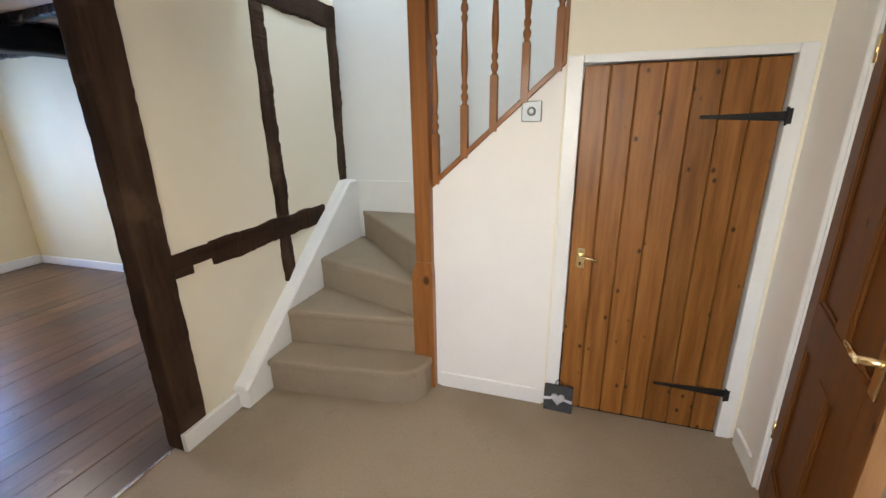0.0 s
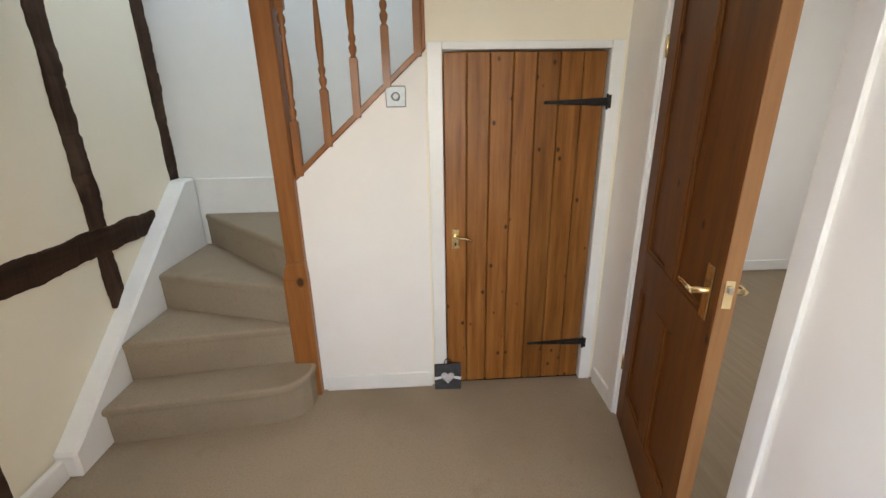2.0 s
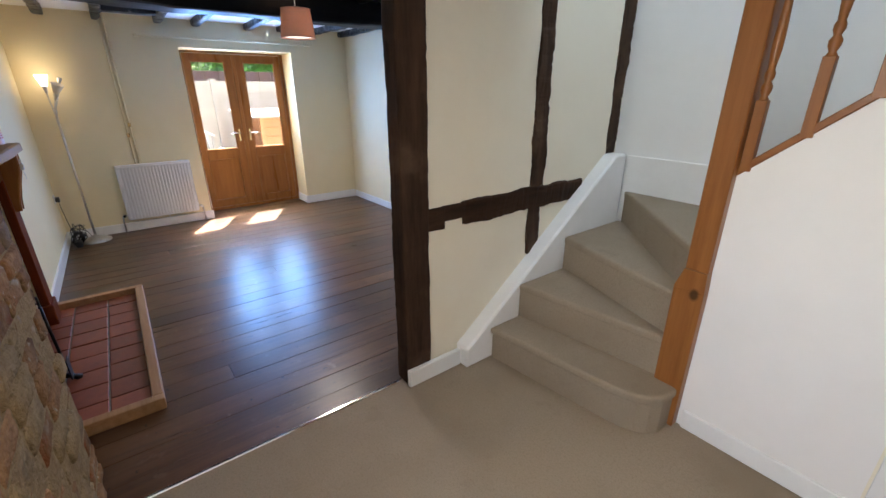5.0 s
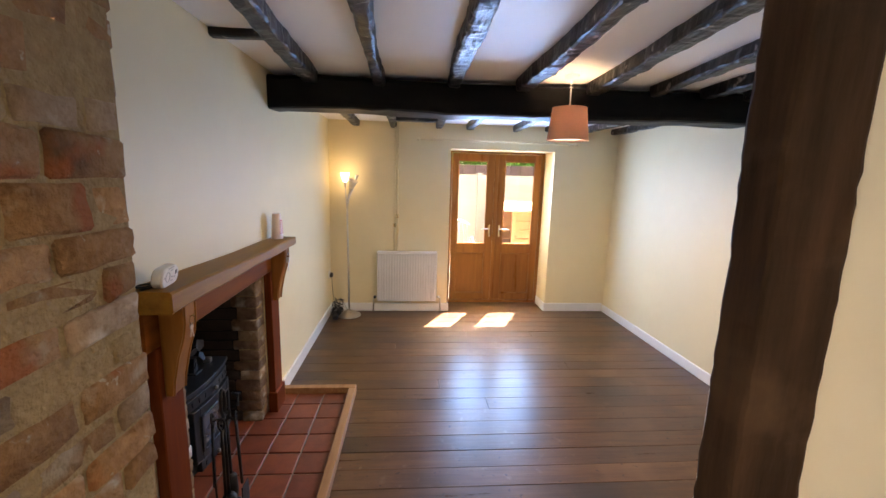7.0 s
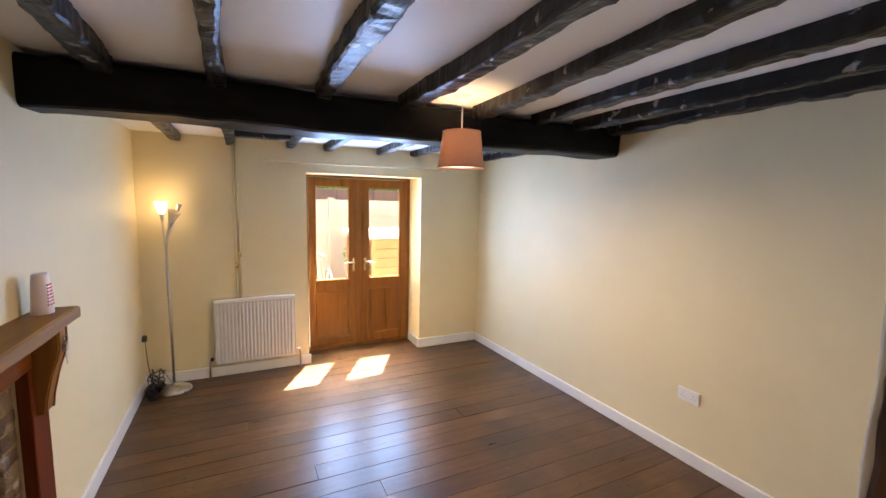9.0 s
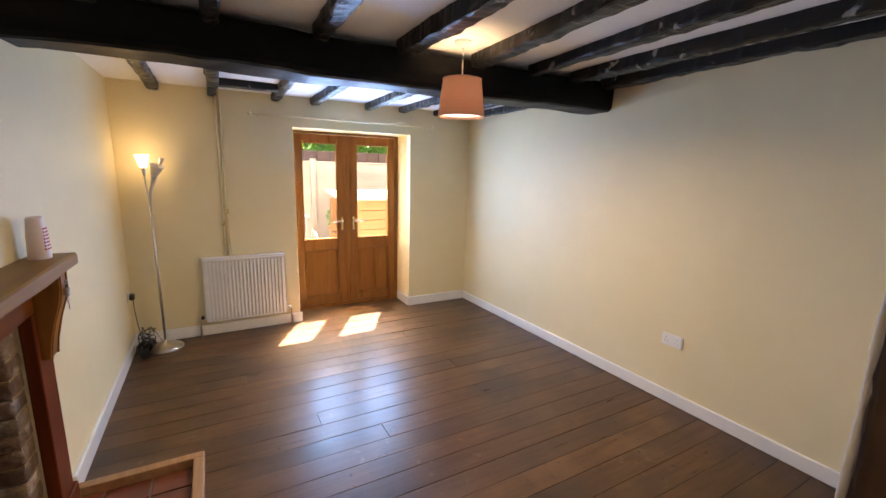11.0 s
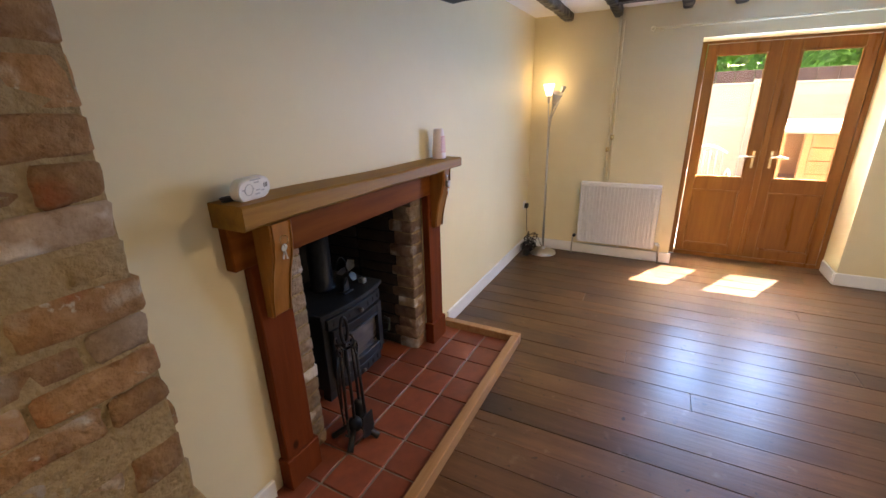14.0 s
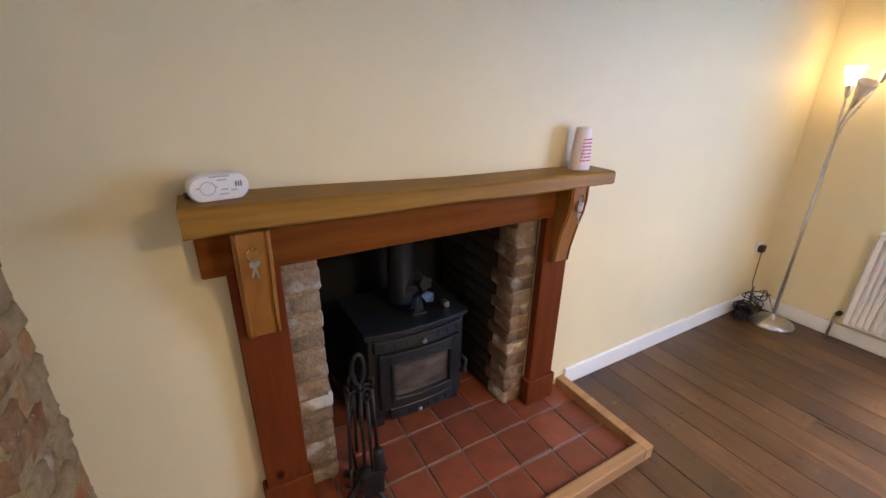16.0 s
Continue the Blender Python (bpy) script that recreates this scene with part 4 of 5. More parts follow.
def socket(name, at, normal, w, h, label, gangs):
    ob = thing(name, at, label, "socket", "wall sockets")
    x, y, z = at
    s = normal
    bm = bmesh.new()
    box(bm, x - w / 2, x + w / 2, min(y, y + s * 0.009), max(y, y + s * 0.009), z - h / 2, z + h / 2, 0.003)
    pl = part("plate", bm, PLASTIC, ob)
    for g in range(gangs):
        cx = x + (g - (gangs - 1) / 2) * w / 2
        yy = y + s * 0.009
        bm = bmesh.new()
        for dx, dz, a, b in ((0, 0.012, 0.003, 0.008), (-0.011, -0.012, 0.006, 0.003), (0.011, -0.012, 0.006, 0.003)):
            box(bm, cx + dx - a / 2, cx + dx + a / 2, min(yy, yy + s * 0.0008), max(yy, yy + s * 0.0008), z + dz - b / 2, z + dz + b / 2)
        part("pin_hole", bm, BLACKPLASTIC, pl)
        bm = bmesh.new()
        box(bm, cx + 0.017, cx + 0.027, min(yy, yy + s * 0.004), max(yy, yy + s * 0.004), z + 0.006, z + 0.026, 0.001)
        part("rocker", bm, PLASTIC, pl)
    return ob


socket("wall_socket", (-3.80, north(-3.80), 0.455), -1, 0.147, 0.086, "white double wall socket", 2)
so = socket("wall_socket", (-6.36, YS, 0.475), 1, 0.086, 0.086, "white wall socket with a black plug in it", 1)
bm = bmesh.new()
box(bm, -6.385, -6.335, YS + 0.0095, YS + 0.045, 0.445, 0.495, 0.008, 2)
plug = part("plug", bm, BLACKPLASTIC, so, "black plug")

# ---- floor lamp ----
lamp = thing("floor_lamp", (-6.30, 0.49, 0), "brushed steel floor lamp with frosted tulip shades, one lit", "floor lamp")
bm = bmesh.new()
lathe(bm, [(0.132, 0.0), (0.134, 0.006), (0.130, 0.014), (0.095, 0.034), (0.045, 0.05), (0.018, 0.06), (0.012, 0.075)], (-6.30, 0.49, 0), 32)
part("base", bm, STEEL, lamp, "round domed steel base")
P0, P1 = Vector((-6.30, 0.49, 0.07)), Vector((-6.305, 0.480, 1.30))
bm = bmesh.new()
tube(bm, [P0, P0.lerp(P1, 0.5), P1], 0.0105, 12)
pole = part("pole", bm, STEEL, lamp, "slim steel pole")


def tulip(path, cup_h, glass, label, name="arm"):
    bm = bmesh.new()
    tube(bm, path, 0.0065, 8)
    a, b = Vector(path[-2]), Vector(path[-1])
    d = (b - a).normalized()
    m = Matrix.Translation(b) @ d.to_track_quat("Z", "Y").to_matrix().to_4x4()
    lathe(bm, [(0.007, -0.04), (0.011, -0.03), (0.020, 0.02), (0.022, 0.03)], m=m, seg=14)
    arm = part(name, bm, STEEL, lamp, "steel arm with a cone holder")
    if glass:
        bm = bmesh.new()
        lathe(bm, [(0.022, 0.025), (0.030, 0.05), (0.042, 0.09), (0.050, cup_h)], m=m, seg=20)
        bmesh.ops.delete(bm, geom=[f for f in bm.faces if len(f.verts) > 4 and (m.inverted() @ f.calc_center_median()).z > 0.06], context="FACES")
        sh = part("shade", bm, glass, arm, label)
        sh.visible_shadow = False
    return arm


tulip([P1 - Vector((0, 0, 0.15)), (-6.308, 0.474, 1.33), (-6.312, 0.466, 1.42), (-6.315, 0.463, 1.515)], 0.125, FROST, "lit frosted glass tulip shade")
tulip([P1 - Vector((0, 0, 0.12)), (-6.295, 0.485, 1.33), (-6.28, 0.505, 1.40), (-6.262, 0.525, 1.455)], 0.115, FROSTOFF, "unlit frosted glass tulip shade")
tulip([P1 - Vector((0, 0, 0.12)), (-6.325, 0.495, 1.35), (-6.355, 0.545, 1.48), (-6.372, 0.575, 1.59)], 0.11, None, "")

# the lamp's flex: a coil on the floor, and a cord up to the plug
cable = thing("cable_tangle", (-6.30, 0.36, 0), "tangled black lamp flex and adaptor heaped on the floor", "cable")
rng = random.Random(4)
for loop in range(8):
    bm = bmesh.new()
    cx, cy, r = -6.16 + rng.uniform(-0.012, 0.012), 0.36 + rng.uniform(-0.012, 0.012), rng.uniform(0.055, 0.085)
    ph, lift = rng.uniform(0, 6), rng.uniform(0.0, 0.03)
    tube(bm, curve_pts(lambda f: (cx + r * math.cos(6.28 * f + ph), cy + 0.55 * r * math.sin(6.28 * f + ph), max(0.006, lift + 0.075 + 0.075 * math.sin(6.28 * f + ph + 1.2))), 24), 0.004, 6)
    part("coil", bm, BLACKPLASTIC, cable, "ring of coiled flex")
for k in range(5):
    bm = bmesh.new()
    p = [Vector((-6.20 - 0.03 * k, 0.33 + rng.uniform(-0.02, 0.03), 0.02))]
    for q in range(5):
        p.append(Vector((-6.19 - rng.uniform(0.0, 0.17), 0.31 + rng.uniform(0, 0.12), rng.uniform(0.05, 0.22))))
    p.append(Vector((-6.24 - 0.03 * k, 0.37, 0.01)))
    pts = []
    for i in range(len(p) - 1):
        p0, p1, p2, p3 = p[max(i - 1, 0)], p[i], p[i + 1], p[min(i + 2, len(p) - 1)]
        for q in range(6):
            u = q / 6
            c = 0.5 * (2 * p1 + (p2 - p0) * u + (2 * p0 - 5 * p1 + 4 * p2 - p3) * u * u + (3 * p1 - p0 - 3 * p2 + p3) * u ** 3)
            pts.append((c.x, max(c.y, YS + 0.025), max(c.z, 0.005)))
    tube(bm, pts, 0.0035, 6)
    part("loop", bm, BLACKPLASTIC, cable, "loose loop of thin flex")
bm = bmesh.new()
tube(bm, [(-6.36, YS + 0.03, 0.45), (-6.355, YS + 0.035, 0.36), (-6.32, YS + 0.05, 0.24), (-6.33, YS + 0.06, 0.16), (-6.27, YS + 0.08, 0.05), (-6.22, 0.34, 0.02)], 0.0035, 6)
part("cord", bm, BLACKPLASTIC, cable)
bm = bmesh.new()
tube(bm, [(-6.22, 0.34, 0.05), (-6.28, 0.34, 0.16), (-6.34, 0.37, 0.19), (-6.38, 0.41, 0.14), (-6.40, 0.46, 0.02), (-6.33, 0.49, 0.012)], 0.0035, 6)
part("flex", bm, BLACKPLASTIC, cable)
boxpart("adaptor", BLACKPLASTIC, cable, -6.20, -6.13, 0.33, 0.385, 0.0, 0.06, bevel=0.008)

# ---- fireplace surround ----
sur = thing("fireplace_surround", (-3.73, YS, 0), "red stained timber fire surround with a waney oak mantel shelf", "fireplace")
for x0, x1 in ((-3.20, -3.055), (-4.405, -4.26)):
    boxpart("leg", MAHOGZ, sur, x0, x1, YS, 0.30, 0.02, 1.0, bevel=0.004)
    boxpart("plinth", MAHOGZ, sur, x0 - 0.012, x1 + 0.014, YS, 0.314, 0.02, 0.165, bevel=0.004)
boxpart("frieze", MAHOG, sur, -4.465, -2.995, YS, 0.30, 1.0, 1.15, bevel=0.004, label="red stained frieze board with knots")
for xc in (-3.128, -4.338):
    bm = bmesh.new()
    side = [(0.30, 0.80), (0.325, 0.80), (0.332, 0.86), (0.352, 0.95), (0.376, 1.03), (0.384, 1.08), (0.385, 1.145), (0.30, 1.145)]
    prism(bm, side, "x", xc - 0.047, xc + 0.047, 0.002)
    cb = part("corbel", bm, CORBELWOOD, sur, "oak corbel with beaded edges")
    for s in (-1, 1):
        bm = bmesh.new()
        tube(bm, [(xc + s * 0.038, y + 0.002, z) for y, z in side[1:7]], 0.004, 6)
        part("bead", bm, CORBELWOOD, cb)
bm = bmesh.new()
n = 40
rows = []
for i in range(n + 1):
    f = i / n
    x = -2.98 - 1.53 * f
    zt = 1.232 - 0.040 * f + 0.003 * math.sin(9 * f)
    zb = zt - 0.082 + 0.024 * math.sin(min(1, f / 0.5) * math.pi / 2) + 0.004 * math.sin(13 * f + 1)
    yf = 0.408 + 0.008 * math.sin(4 * f + 0.5)
    c = 0.008
    rows.append([bm.verts.new((x, y, z)) for y, z in ((YS, zb), (yf - c, zb), (yf, zb + c), (yf, zt - c), (yf - c, zt), (YS, zt))])
for a, b in zip(rows, rows[1:]):
    for k in range(6):
        bm.faces.new((a[k], b[k], b[(k + 1) % 6], a[(k + 1) % 6]))
bm.faces.new(rows[0])
bm.faces.new(rows[-1][::-1])
bmesh.ops.recalc_face_normals(bm, faces=bm.faces)
part("mantel_shelf", bm, SHELFWOOD, sur, "waney oak mantel shelf")

# ---- brickwork pieces ----
def brick_mesh(w, d, h, seed, jitter):
    bm = bmesh.new()
    box(bm, 0, w, 0, d, 0, h, min(0.009, h * 0.12))
    bmesh.ops.subdivide_edges(bm, edges=[e for e in bm.edges if e.calc_length() > 0.05], cuts=2)
    roughen(bm, jitter, 13.0, seed)
    roughen(bm, jitter * 0.6, 45.0, seed + 5)
    return bm


def brick(parent, mat, x0, y0, z0, w, d, h, seed, jitter=0.007):
    bm = brick_mesh(w, d, h, seed, jitter)
    bmesh.ops.translate(bm, verts=bm.verts, vec=(x0, y0, z0))
    for f in bm.faces:
        f.smooth = True
    return part("brick", bm, mat, parent)


# fireplace lining: pale brick jambs, sooty reveals and back
lining = thing("fireplace_lining", (-3.73, 0.0, 0), "old limewashed brick jambs and sooty brick fireplace recess", "fireplace", kind="structure")
boxpart("core", MORTAR, lining, -3.311, -3.188, 0.03, 0.241, 0, 1.06)
boxpart("core", SOOT, lining, -3.30, -3.192, -0.40, 0.029, 0, 1.06)
boxpart("core", MORTAR, lining, -4.275, -4.160, 0.12, 0.241, 0, 1.06)
boxpart("core", SOOT, lining, -4.275, -4.166, -0.40, 0.119, 0, 1.06)
boxpart("back", SOOT, lining, -4.27, -3.19, -0.445, -0.405, 0, 1.5)
boxpart("chimney_throat", SOOT, lining, -4.27, -3.19, -0.40, 0.20, 1.045, 1.06)
rng = random.Random(11)
z = 0.02
k = 0
while z < 0.99:
    h = rng.uniform(0.062, 0.085)
    h = min(h, 1.0 - z)
    if h < 0.03:
        break
    w1 = rng.uniform(0.120, 0.130)
    brick(lining, PALEBRICK, -3.19 - w1 - 0.005, 0.03, z, w1 + 0.004, 0.215, h - 0.003, k, 0.0045)
    brick(lining, SOOTBRICK, -3.32, -0.19, z, 0.125, 0.21, h - 0.009, k + 50)
    brick(lining, SOOTBRICK, -3.32, -0.40, z, 0.125, 0.20, h - 0.009, k + 90)
    w2 = rng.uniform(0.117, 0.127)
    brick(lining, PALEBRICK if k % 4 == 0 else JAMBBRICK, -4.272, 0.085 if k % 2 else 0.12, z, w2, 0.16 if k % 2 else 0.125, h - 0.004, k + 20, 0.005)
    brick(lining, SOOTBRICK if k % 3 else SMOKYBRICK, -4.272, -0.16, z, w2 - 0.006, 0.24 if k % 2 else 0.275, h - 0.009, k + 130)
    brick(lining, SOOTBRICK, -4.272, -0.40, z, w2 - 0.006, 0.23, h - 0.009, k + 170)
    z += h
    k += 1

# the old brick pier at the room's opening
pier = thing("brick_pier", (-2.3, 0.3, 0), "old exposed brick and stone pier with lime mortar", "pier", kind="structure")
boxpart("core", MORTAR, pier, -2.607, -1.46, -0.45, 0.541, 0, 2.32)
z = 0.0
k = 0
while z < 2.28:
    h = rng.uniform(0.072, 0.105)
    h = min(h, 2.31 - z)
    if h < 0.04:
        break
    x = -2.613 - rng.uniform(-0.008, 0.012)
    first = True
    while x < -1.47:
        w = rng.choice((0.11, 0.22, 0.23, 0.20, 0.16)) if not first else (0.225 if k % 2 else 0.12)
        w = min(w, -1.455 - x)
        if w > 0.03:
            m = rng.choice((BRICK, BRICK, BRICK, BRICK, BRICK, PALEBRICK, MORTAR)) if z > 0.85 else rng.choice((BRICK, BRICK, MORTAR, MORTAR, BRICK))
            dd = 0.10 if not first else (0.105 if k % 2 else 0.22)
            brick(pier, m, x, 0.545 - dd + rng.uniform(-0.008, 0.010), z, w - 0.012, dd, h - rng.uniform(0.004, 0.010), k * 7 + x, 0.008)
        x += w
        first = False
    y = 0.262
    lead = 0.44 if k % 2 else 0.325
    while y < lead - 0.02:
        w = min(0.12, lead - y)
        brick(pier, BRICK if rng.random() < 0.6 else MORTAR, -2.615 + rng.uniform(-0.006, 0.006), y, z, 0.09, w - 0.01, h - 0.012, k * 3 + y, 0.010)
        y += w
    z += h
    k += 1

# ---- hearth ----
hearth = thing("hearth", (-3.72, 0.5, 0), "red quarry tile hearth edged with a wooden kerb", "hearth")
boxpart("bed", GROUT, hearth, -4.50, -2.94, -0.40, 0.755, 0.0, 0.014)
for b in ((-4.545, -4.495, YS + 0.002, 0.802, 0.0, 0.066), (-2.945, -2.895, YS + 0.002, 0.802, 0.0, 0.066), (-4.495, -2.945, 0.752, 0.802, 0.0, 0.066)):
    boxpart("kerb", HEARTHWOOD, hearth, *b, bevel=0.005, seg=2, label="worn wooden hearth kerb")
XJ = [-4.495, -4.35] + [-4.35 + 0.1755 * i for i in range(1, 9)]
YJ = [-0.40, -0.185, 0.005, 0.195, 0.385, 0.575, 0.752]
rng = random.Random(7)
for xa, xb in zip(XJ, XJ[1:]):
    xb = min(xb, -2.946)
    for ya, yb in zip(YJ, YJ[1:]):
        bm = bmesh.new()
        g = 0.0045
        box(bm, xa + g, xb - g, ya + g, yb - g, 0.0, 0.022, 0.003)
        dz, tx, ty = rng.uniform(-0.0012, 0.0012), rng.uniform(-0.006, 0.006), rng.uniform(-0.006, 0.006)
        for v in bm.verts:
            v.co.z += dz + (v.co.x - xa) * tx + (v.co.y - ya) * ty
        part("tile", bm, TILE, hearth)

# ---- stove ----
SX, SY = -3.755, -0.06
stove = thing("wood_stove", (SX, SY, 0.02), "black cast iron wood burning stove with a glass door", "stove")
HWD = 0.245


def bow(x, y0):
    return y0 + 0.030 * (1 - ((x - SX) / HWD) ** 2)


def bowed(bm, x0, x1, yf, depth, z0, z1, n=10):
    """A plate with a front that bows forward."""
    pts = [(x0 + (x1 - x0) * i / n, bow(x0 + (x1 - x0) * i / n, yf)) for i in range(n + 1)]
    prism(bm, pts + [(x1, bow(x1, yf) - depth), (x0, bow(x0, yf) - depth)], "z", z0, z1, 0.0025)


bm = bmesh.new()
bowed(bm, SX - HWD + 0.01, SX + HWD - 0.01, 0.095, 0.34, 0.085, 0.52)
part("body", bm, IRON, stove, "black cast iron firebox")
bm = bmesh.new()
bowed(bm, SX - HWD - 0.008, SX + HWD + 0.008, 0.115, 0.38, 0.52, 0.542)
part("top_plate", bm, IRON, stove)
bm = bmesh.new()
bowed(bm, SX - HWD + 0.03, SX + HWD - 0.03, 0.112, 0.05, 0.445, 0.505)
vent = part("air_vent", bm, IRON, stove)
for i in range(8):
    x = SX - 0.18 + i * 0.0514
    if i not in (3, 4):
        boxpart("slot", SOOT, vent, x - 0.006, x + 0.006, bow(x, 0.112) - 0.01, bow(x, 0.112) + 0.0015, 0.463, 0.487)
bm = bmesh.new()
ball(bm, (SX, bow(SX, 0.128), 0.475), 0.013, 12)
part("knob", bm, DULLSTEEL, vent)
bm = bmesh.new()
for x0, x1, z0, z1 in ((SX - 0.200, SX - 0.150, 0.152, 0.440), (SX + 0.150, SX + 0.200, 0.152, 0.440), (SX - 0.150, SX + 0.150, 0.392, 0.440), (SX - 0.150, SX + 0.150, 0.152, 0.200)):
    bowed(bm, x0, x1, 0.125, 0.03, z0, z1, 6)
sd = part("door", bm, IRON, stove, "arched iron door frame")
bm = bmesh.new()
bowed(bm, SX - 0.152, SX + 0.152, 0.110, 0.006, 0.198, 0.394, 8)
part("glass", bm, STOVEGLASS, sd, "smoke stained stove glass")
bm = bmesh.new()
for x0, x1, z0, z1 in ((SX - 0.154, SX - 0.140, 0.196, 0.396), (SX + 0.140, SX + 0.154, 0.196, 0.396), (SX - 0.140, SX + 0.140, 0.382, 0.396), (SX - 0.140, SX + 0.140, 0.196, 0.210)):
    bowed(bm, x0, x1, 0.134, 0.03, z0, z1, 6)
part("glass_rim", bm, IRON, sd, "raised iron rim round the glass")
bm = bmesh.new()
tube(bm, [(SX - 0.195, 0.15, 0.24), (SX - 0.205, 0.175, 0.25), (SX - 0.205, 0.18, 0.32), (SX - 0.195, 0.15, 0.335)], 0.009, 8)
part("handle", bm, IRON, sd)
bm = bmesh.new()
bowed(bm, SX - 0.16, SX + 0.16, 0.118, 0.04, 0.085, 0.145)
ash = part("ash_door", bm, IRON, stove)
for i in range(6):
    x = SX - 0.12 + i * 0.048
    if i != 3:
        boxpart("slot", SOOT, ash, x - 0.006, x + 0.006, bow(x, 0.118) - 0.01, bow(x, 0.118) + 0.0015, 0.100, 0.128)
bm = bmesh.new()
ball(bm, (SX + 0.024, bow(SX, 0.13), 0.113), 0.011, 12)
part("knob", bm, DULLSTEEL, ash)
for x in (SX - 0.2, SX + 0.2):
    for y in (0.06, -0.2):
        bm = bmesh.new()
        prism(bm, [(x - 0.03, 0.02), (x + 0.03, 0.02), (x + 0.025, 0.09), (x - 0.025, 0.09)], "y", y - 0.025, y + 0.025, 0.003)
        part("leg", bm, IRON, stove)
bm = bmesh.new()
lathe(bm, [(0.075, 0), (0.075, 0.02), (0.062, 0.025), (0.062, 0.55)], (SX - 0.018, -0.12, 0.54), 20)
part("flue_pipe", bm, IRON, stove, "black flue pipe")
boxpart("log", PALEBRICK, stove, SX - 0.10, SX + 0.10, 0.086, 0.104, 0.215, 0.235, bevel=0.006)

fan = thing("stove_fan", (SX - 0.03, 0.03, 0.542), "small black heat powered fan on the stove", "fan")
bm = bmesh.new()
box(bm, SX - 0.065, SX + 0.005, 0.0, 0.06, 0.542, 0.552, 0.003)
prism(bm, [(SX - 0.055, 0.552), (SX - 0.005, 0.552), (SX - 0.015, 0.63), (SX - 0.045, 0.63)], "y", 0.015, 0.045, 0.003)
part("base", bm, IRON, fan)
bm = bmesh.new()
tube(bm, curve_pts(lambda f: (SX - 0.03 + 0.05 * math.cos(math.pi * f), 0.02, 0.63 + 0.11 * math.sin(math.pi * f)), 13), 0.002, 6)
part("handle", bm, IRON, fan, "thin wire handle")
hub = Vector((SX - 0.03, 0.058, 0.655))
for i in range(4):
    a = math.pi / 2 * i + 0.5
    u, w = Vector((math.cos(a), 0, math.sin(a))), Vector((-math.sin(a), 0, math.cos(a)))
    bm = bmesh.new()
    pts = [hub + u * 0.012 + w * 0.008, hub + u * 0.045 + w * 0.030 + Vector((0, 0.012, 0)), hub + u * 0.078 + w * 0.016 + Vector((0, 0.010, 0)),
           hub + u * 0.075 - w * 0.014 - Vector((0, 0.010, 0)), hub + u * 0.035 - w * 0.016 - Vector((0, 0.008, 0))]
    lo = [bm.verts.new(p) for p in pts]
    hi = [bm.verts.new(p + Vector((0, 0.002, 0))) for p in pts]
    bm.faces.new(lo)
    bm.faces.new(hi[::-1])
    for j in range(5):
        bm.faces.new((lo[j], hi[j], hi[(j + 1) % 5], lo[(j + 1) % 5]))
    # one black blade is given chrome to put a bright reflection on it
    part("blade", bm, CHROME if i == 3 else IRON, fan)
therm = thing("stove_thermometer", (SX - 0.17, 0.03, 0.542), "small steel stove top thermometer", "thermometer")
bm = bmesh.new()
box(bm, SX - 0.185, SX - 0.155, 0.02, 0.06, 0.542, 0.572, 0.006, 2)
part("case", bm, STEEL, therm)

# ---- fire irons on their stand ----
irons = thing("fire_irons", (-3.395, 0.355, 0.022), "black wrought iron companion set with poker, brush, shovel and tongs", "fire irons")
cx, cy = -3.395, 0.355
bm = bmesh.new()
for a in (0.4, 2.0, 3.6, 5.2):
    tube(bm, [(cx, cy, 0.09), (cx + 0.04 * math.cos(a), cy + 0.04 * math.sin(a), 0.075), (cx + 0.085 * math.cos(a), cy + 0.085 * math.sin(a), 0.04), (cx + 0.105 * math.cos(a), cy + 0.105 * math.sin(a), 0.024)], [0.012, 0.014, 0.014, 0.017], 8)
ball(bm, (cx, cy, 0.092), 0.036, 14)
part("foot", bm, BLACKMETAL, irons, "four splayed iron feet")
bm = bmesh.new()
tube(bm, [(cx, cy, 0.09), (cx, cy, 0.53)], 0.0075, 8)
part("stem", bm, BLACKMETAL, irons)
bm = bmesh.new()
tube(bm, curve_pts(lambda f: (cx + 0.021 * math.sin(6.2832 * f), cy, 0.592 - 0.062 * math.cos(6.2832 * f)), 21), 0.0075, 8)
part("ring", bm, BLACKMETAL, irons, "looped top handle")
for a in (0.2, 1.77, 3.34, 4.91):
    bm = bmesh.new()
    ux, uy = math.cos(a), math.sin(a)
    tube(bm, [(cx, cy, 0.50), (cx + 0.024 * ux, cy + 0.024 * uy, 0.515), (cx + 0.046 * ux, cy + 0.046 * uy, 0.505), (cx + 0.05 * ux, cy + 0.05 * uy, 0.52)], 0.006, 6)
    part("hook", bm, BLACKMETAL, irons)
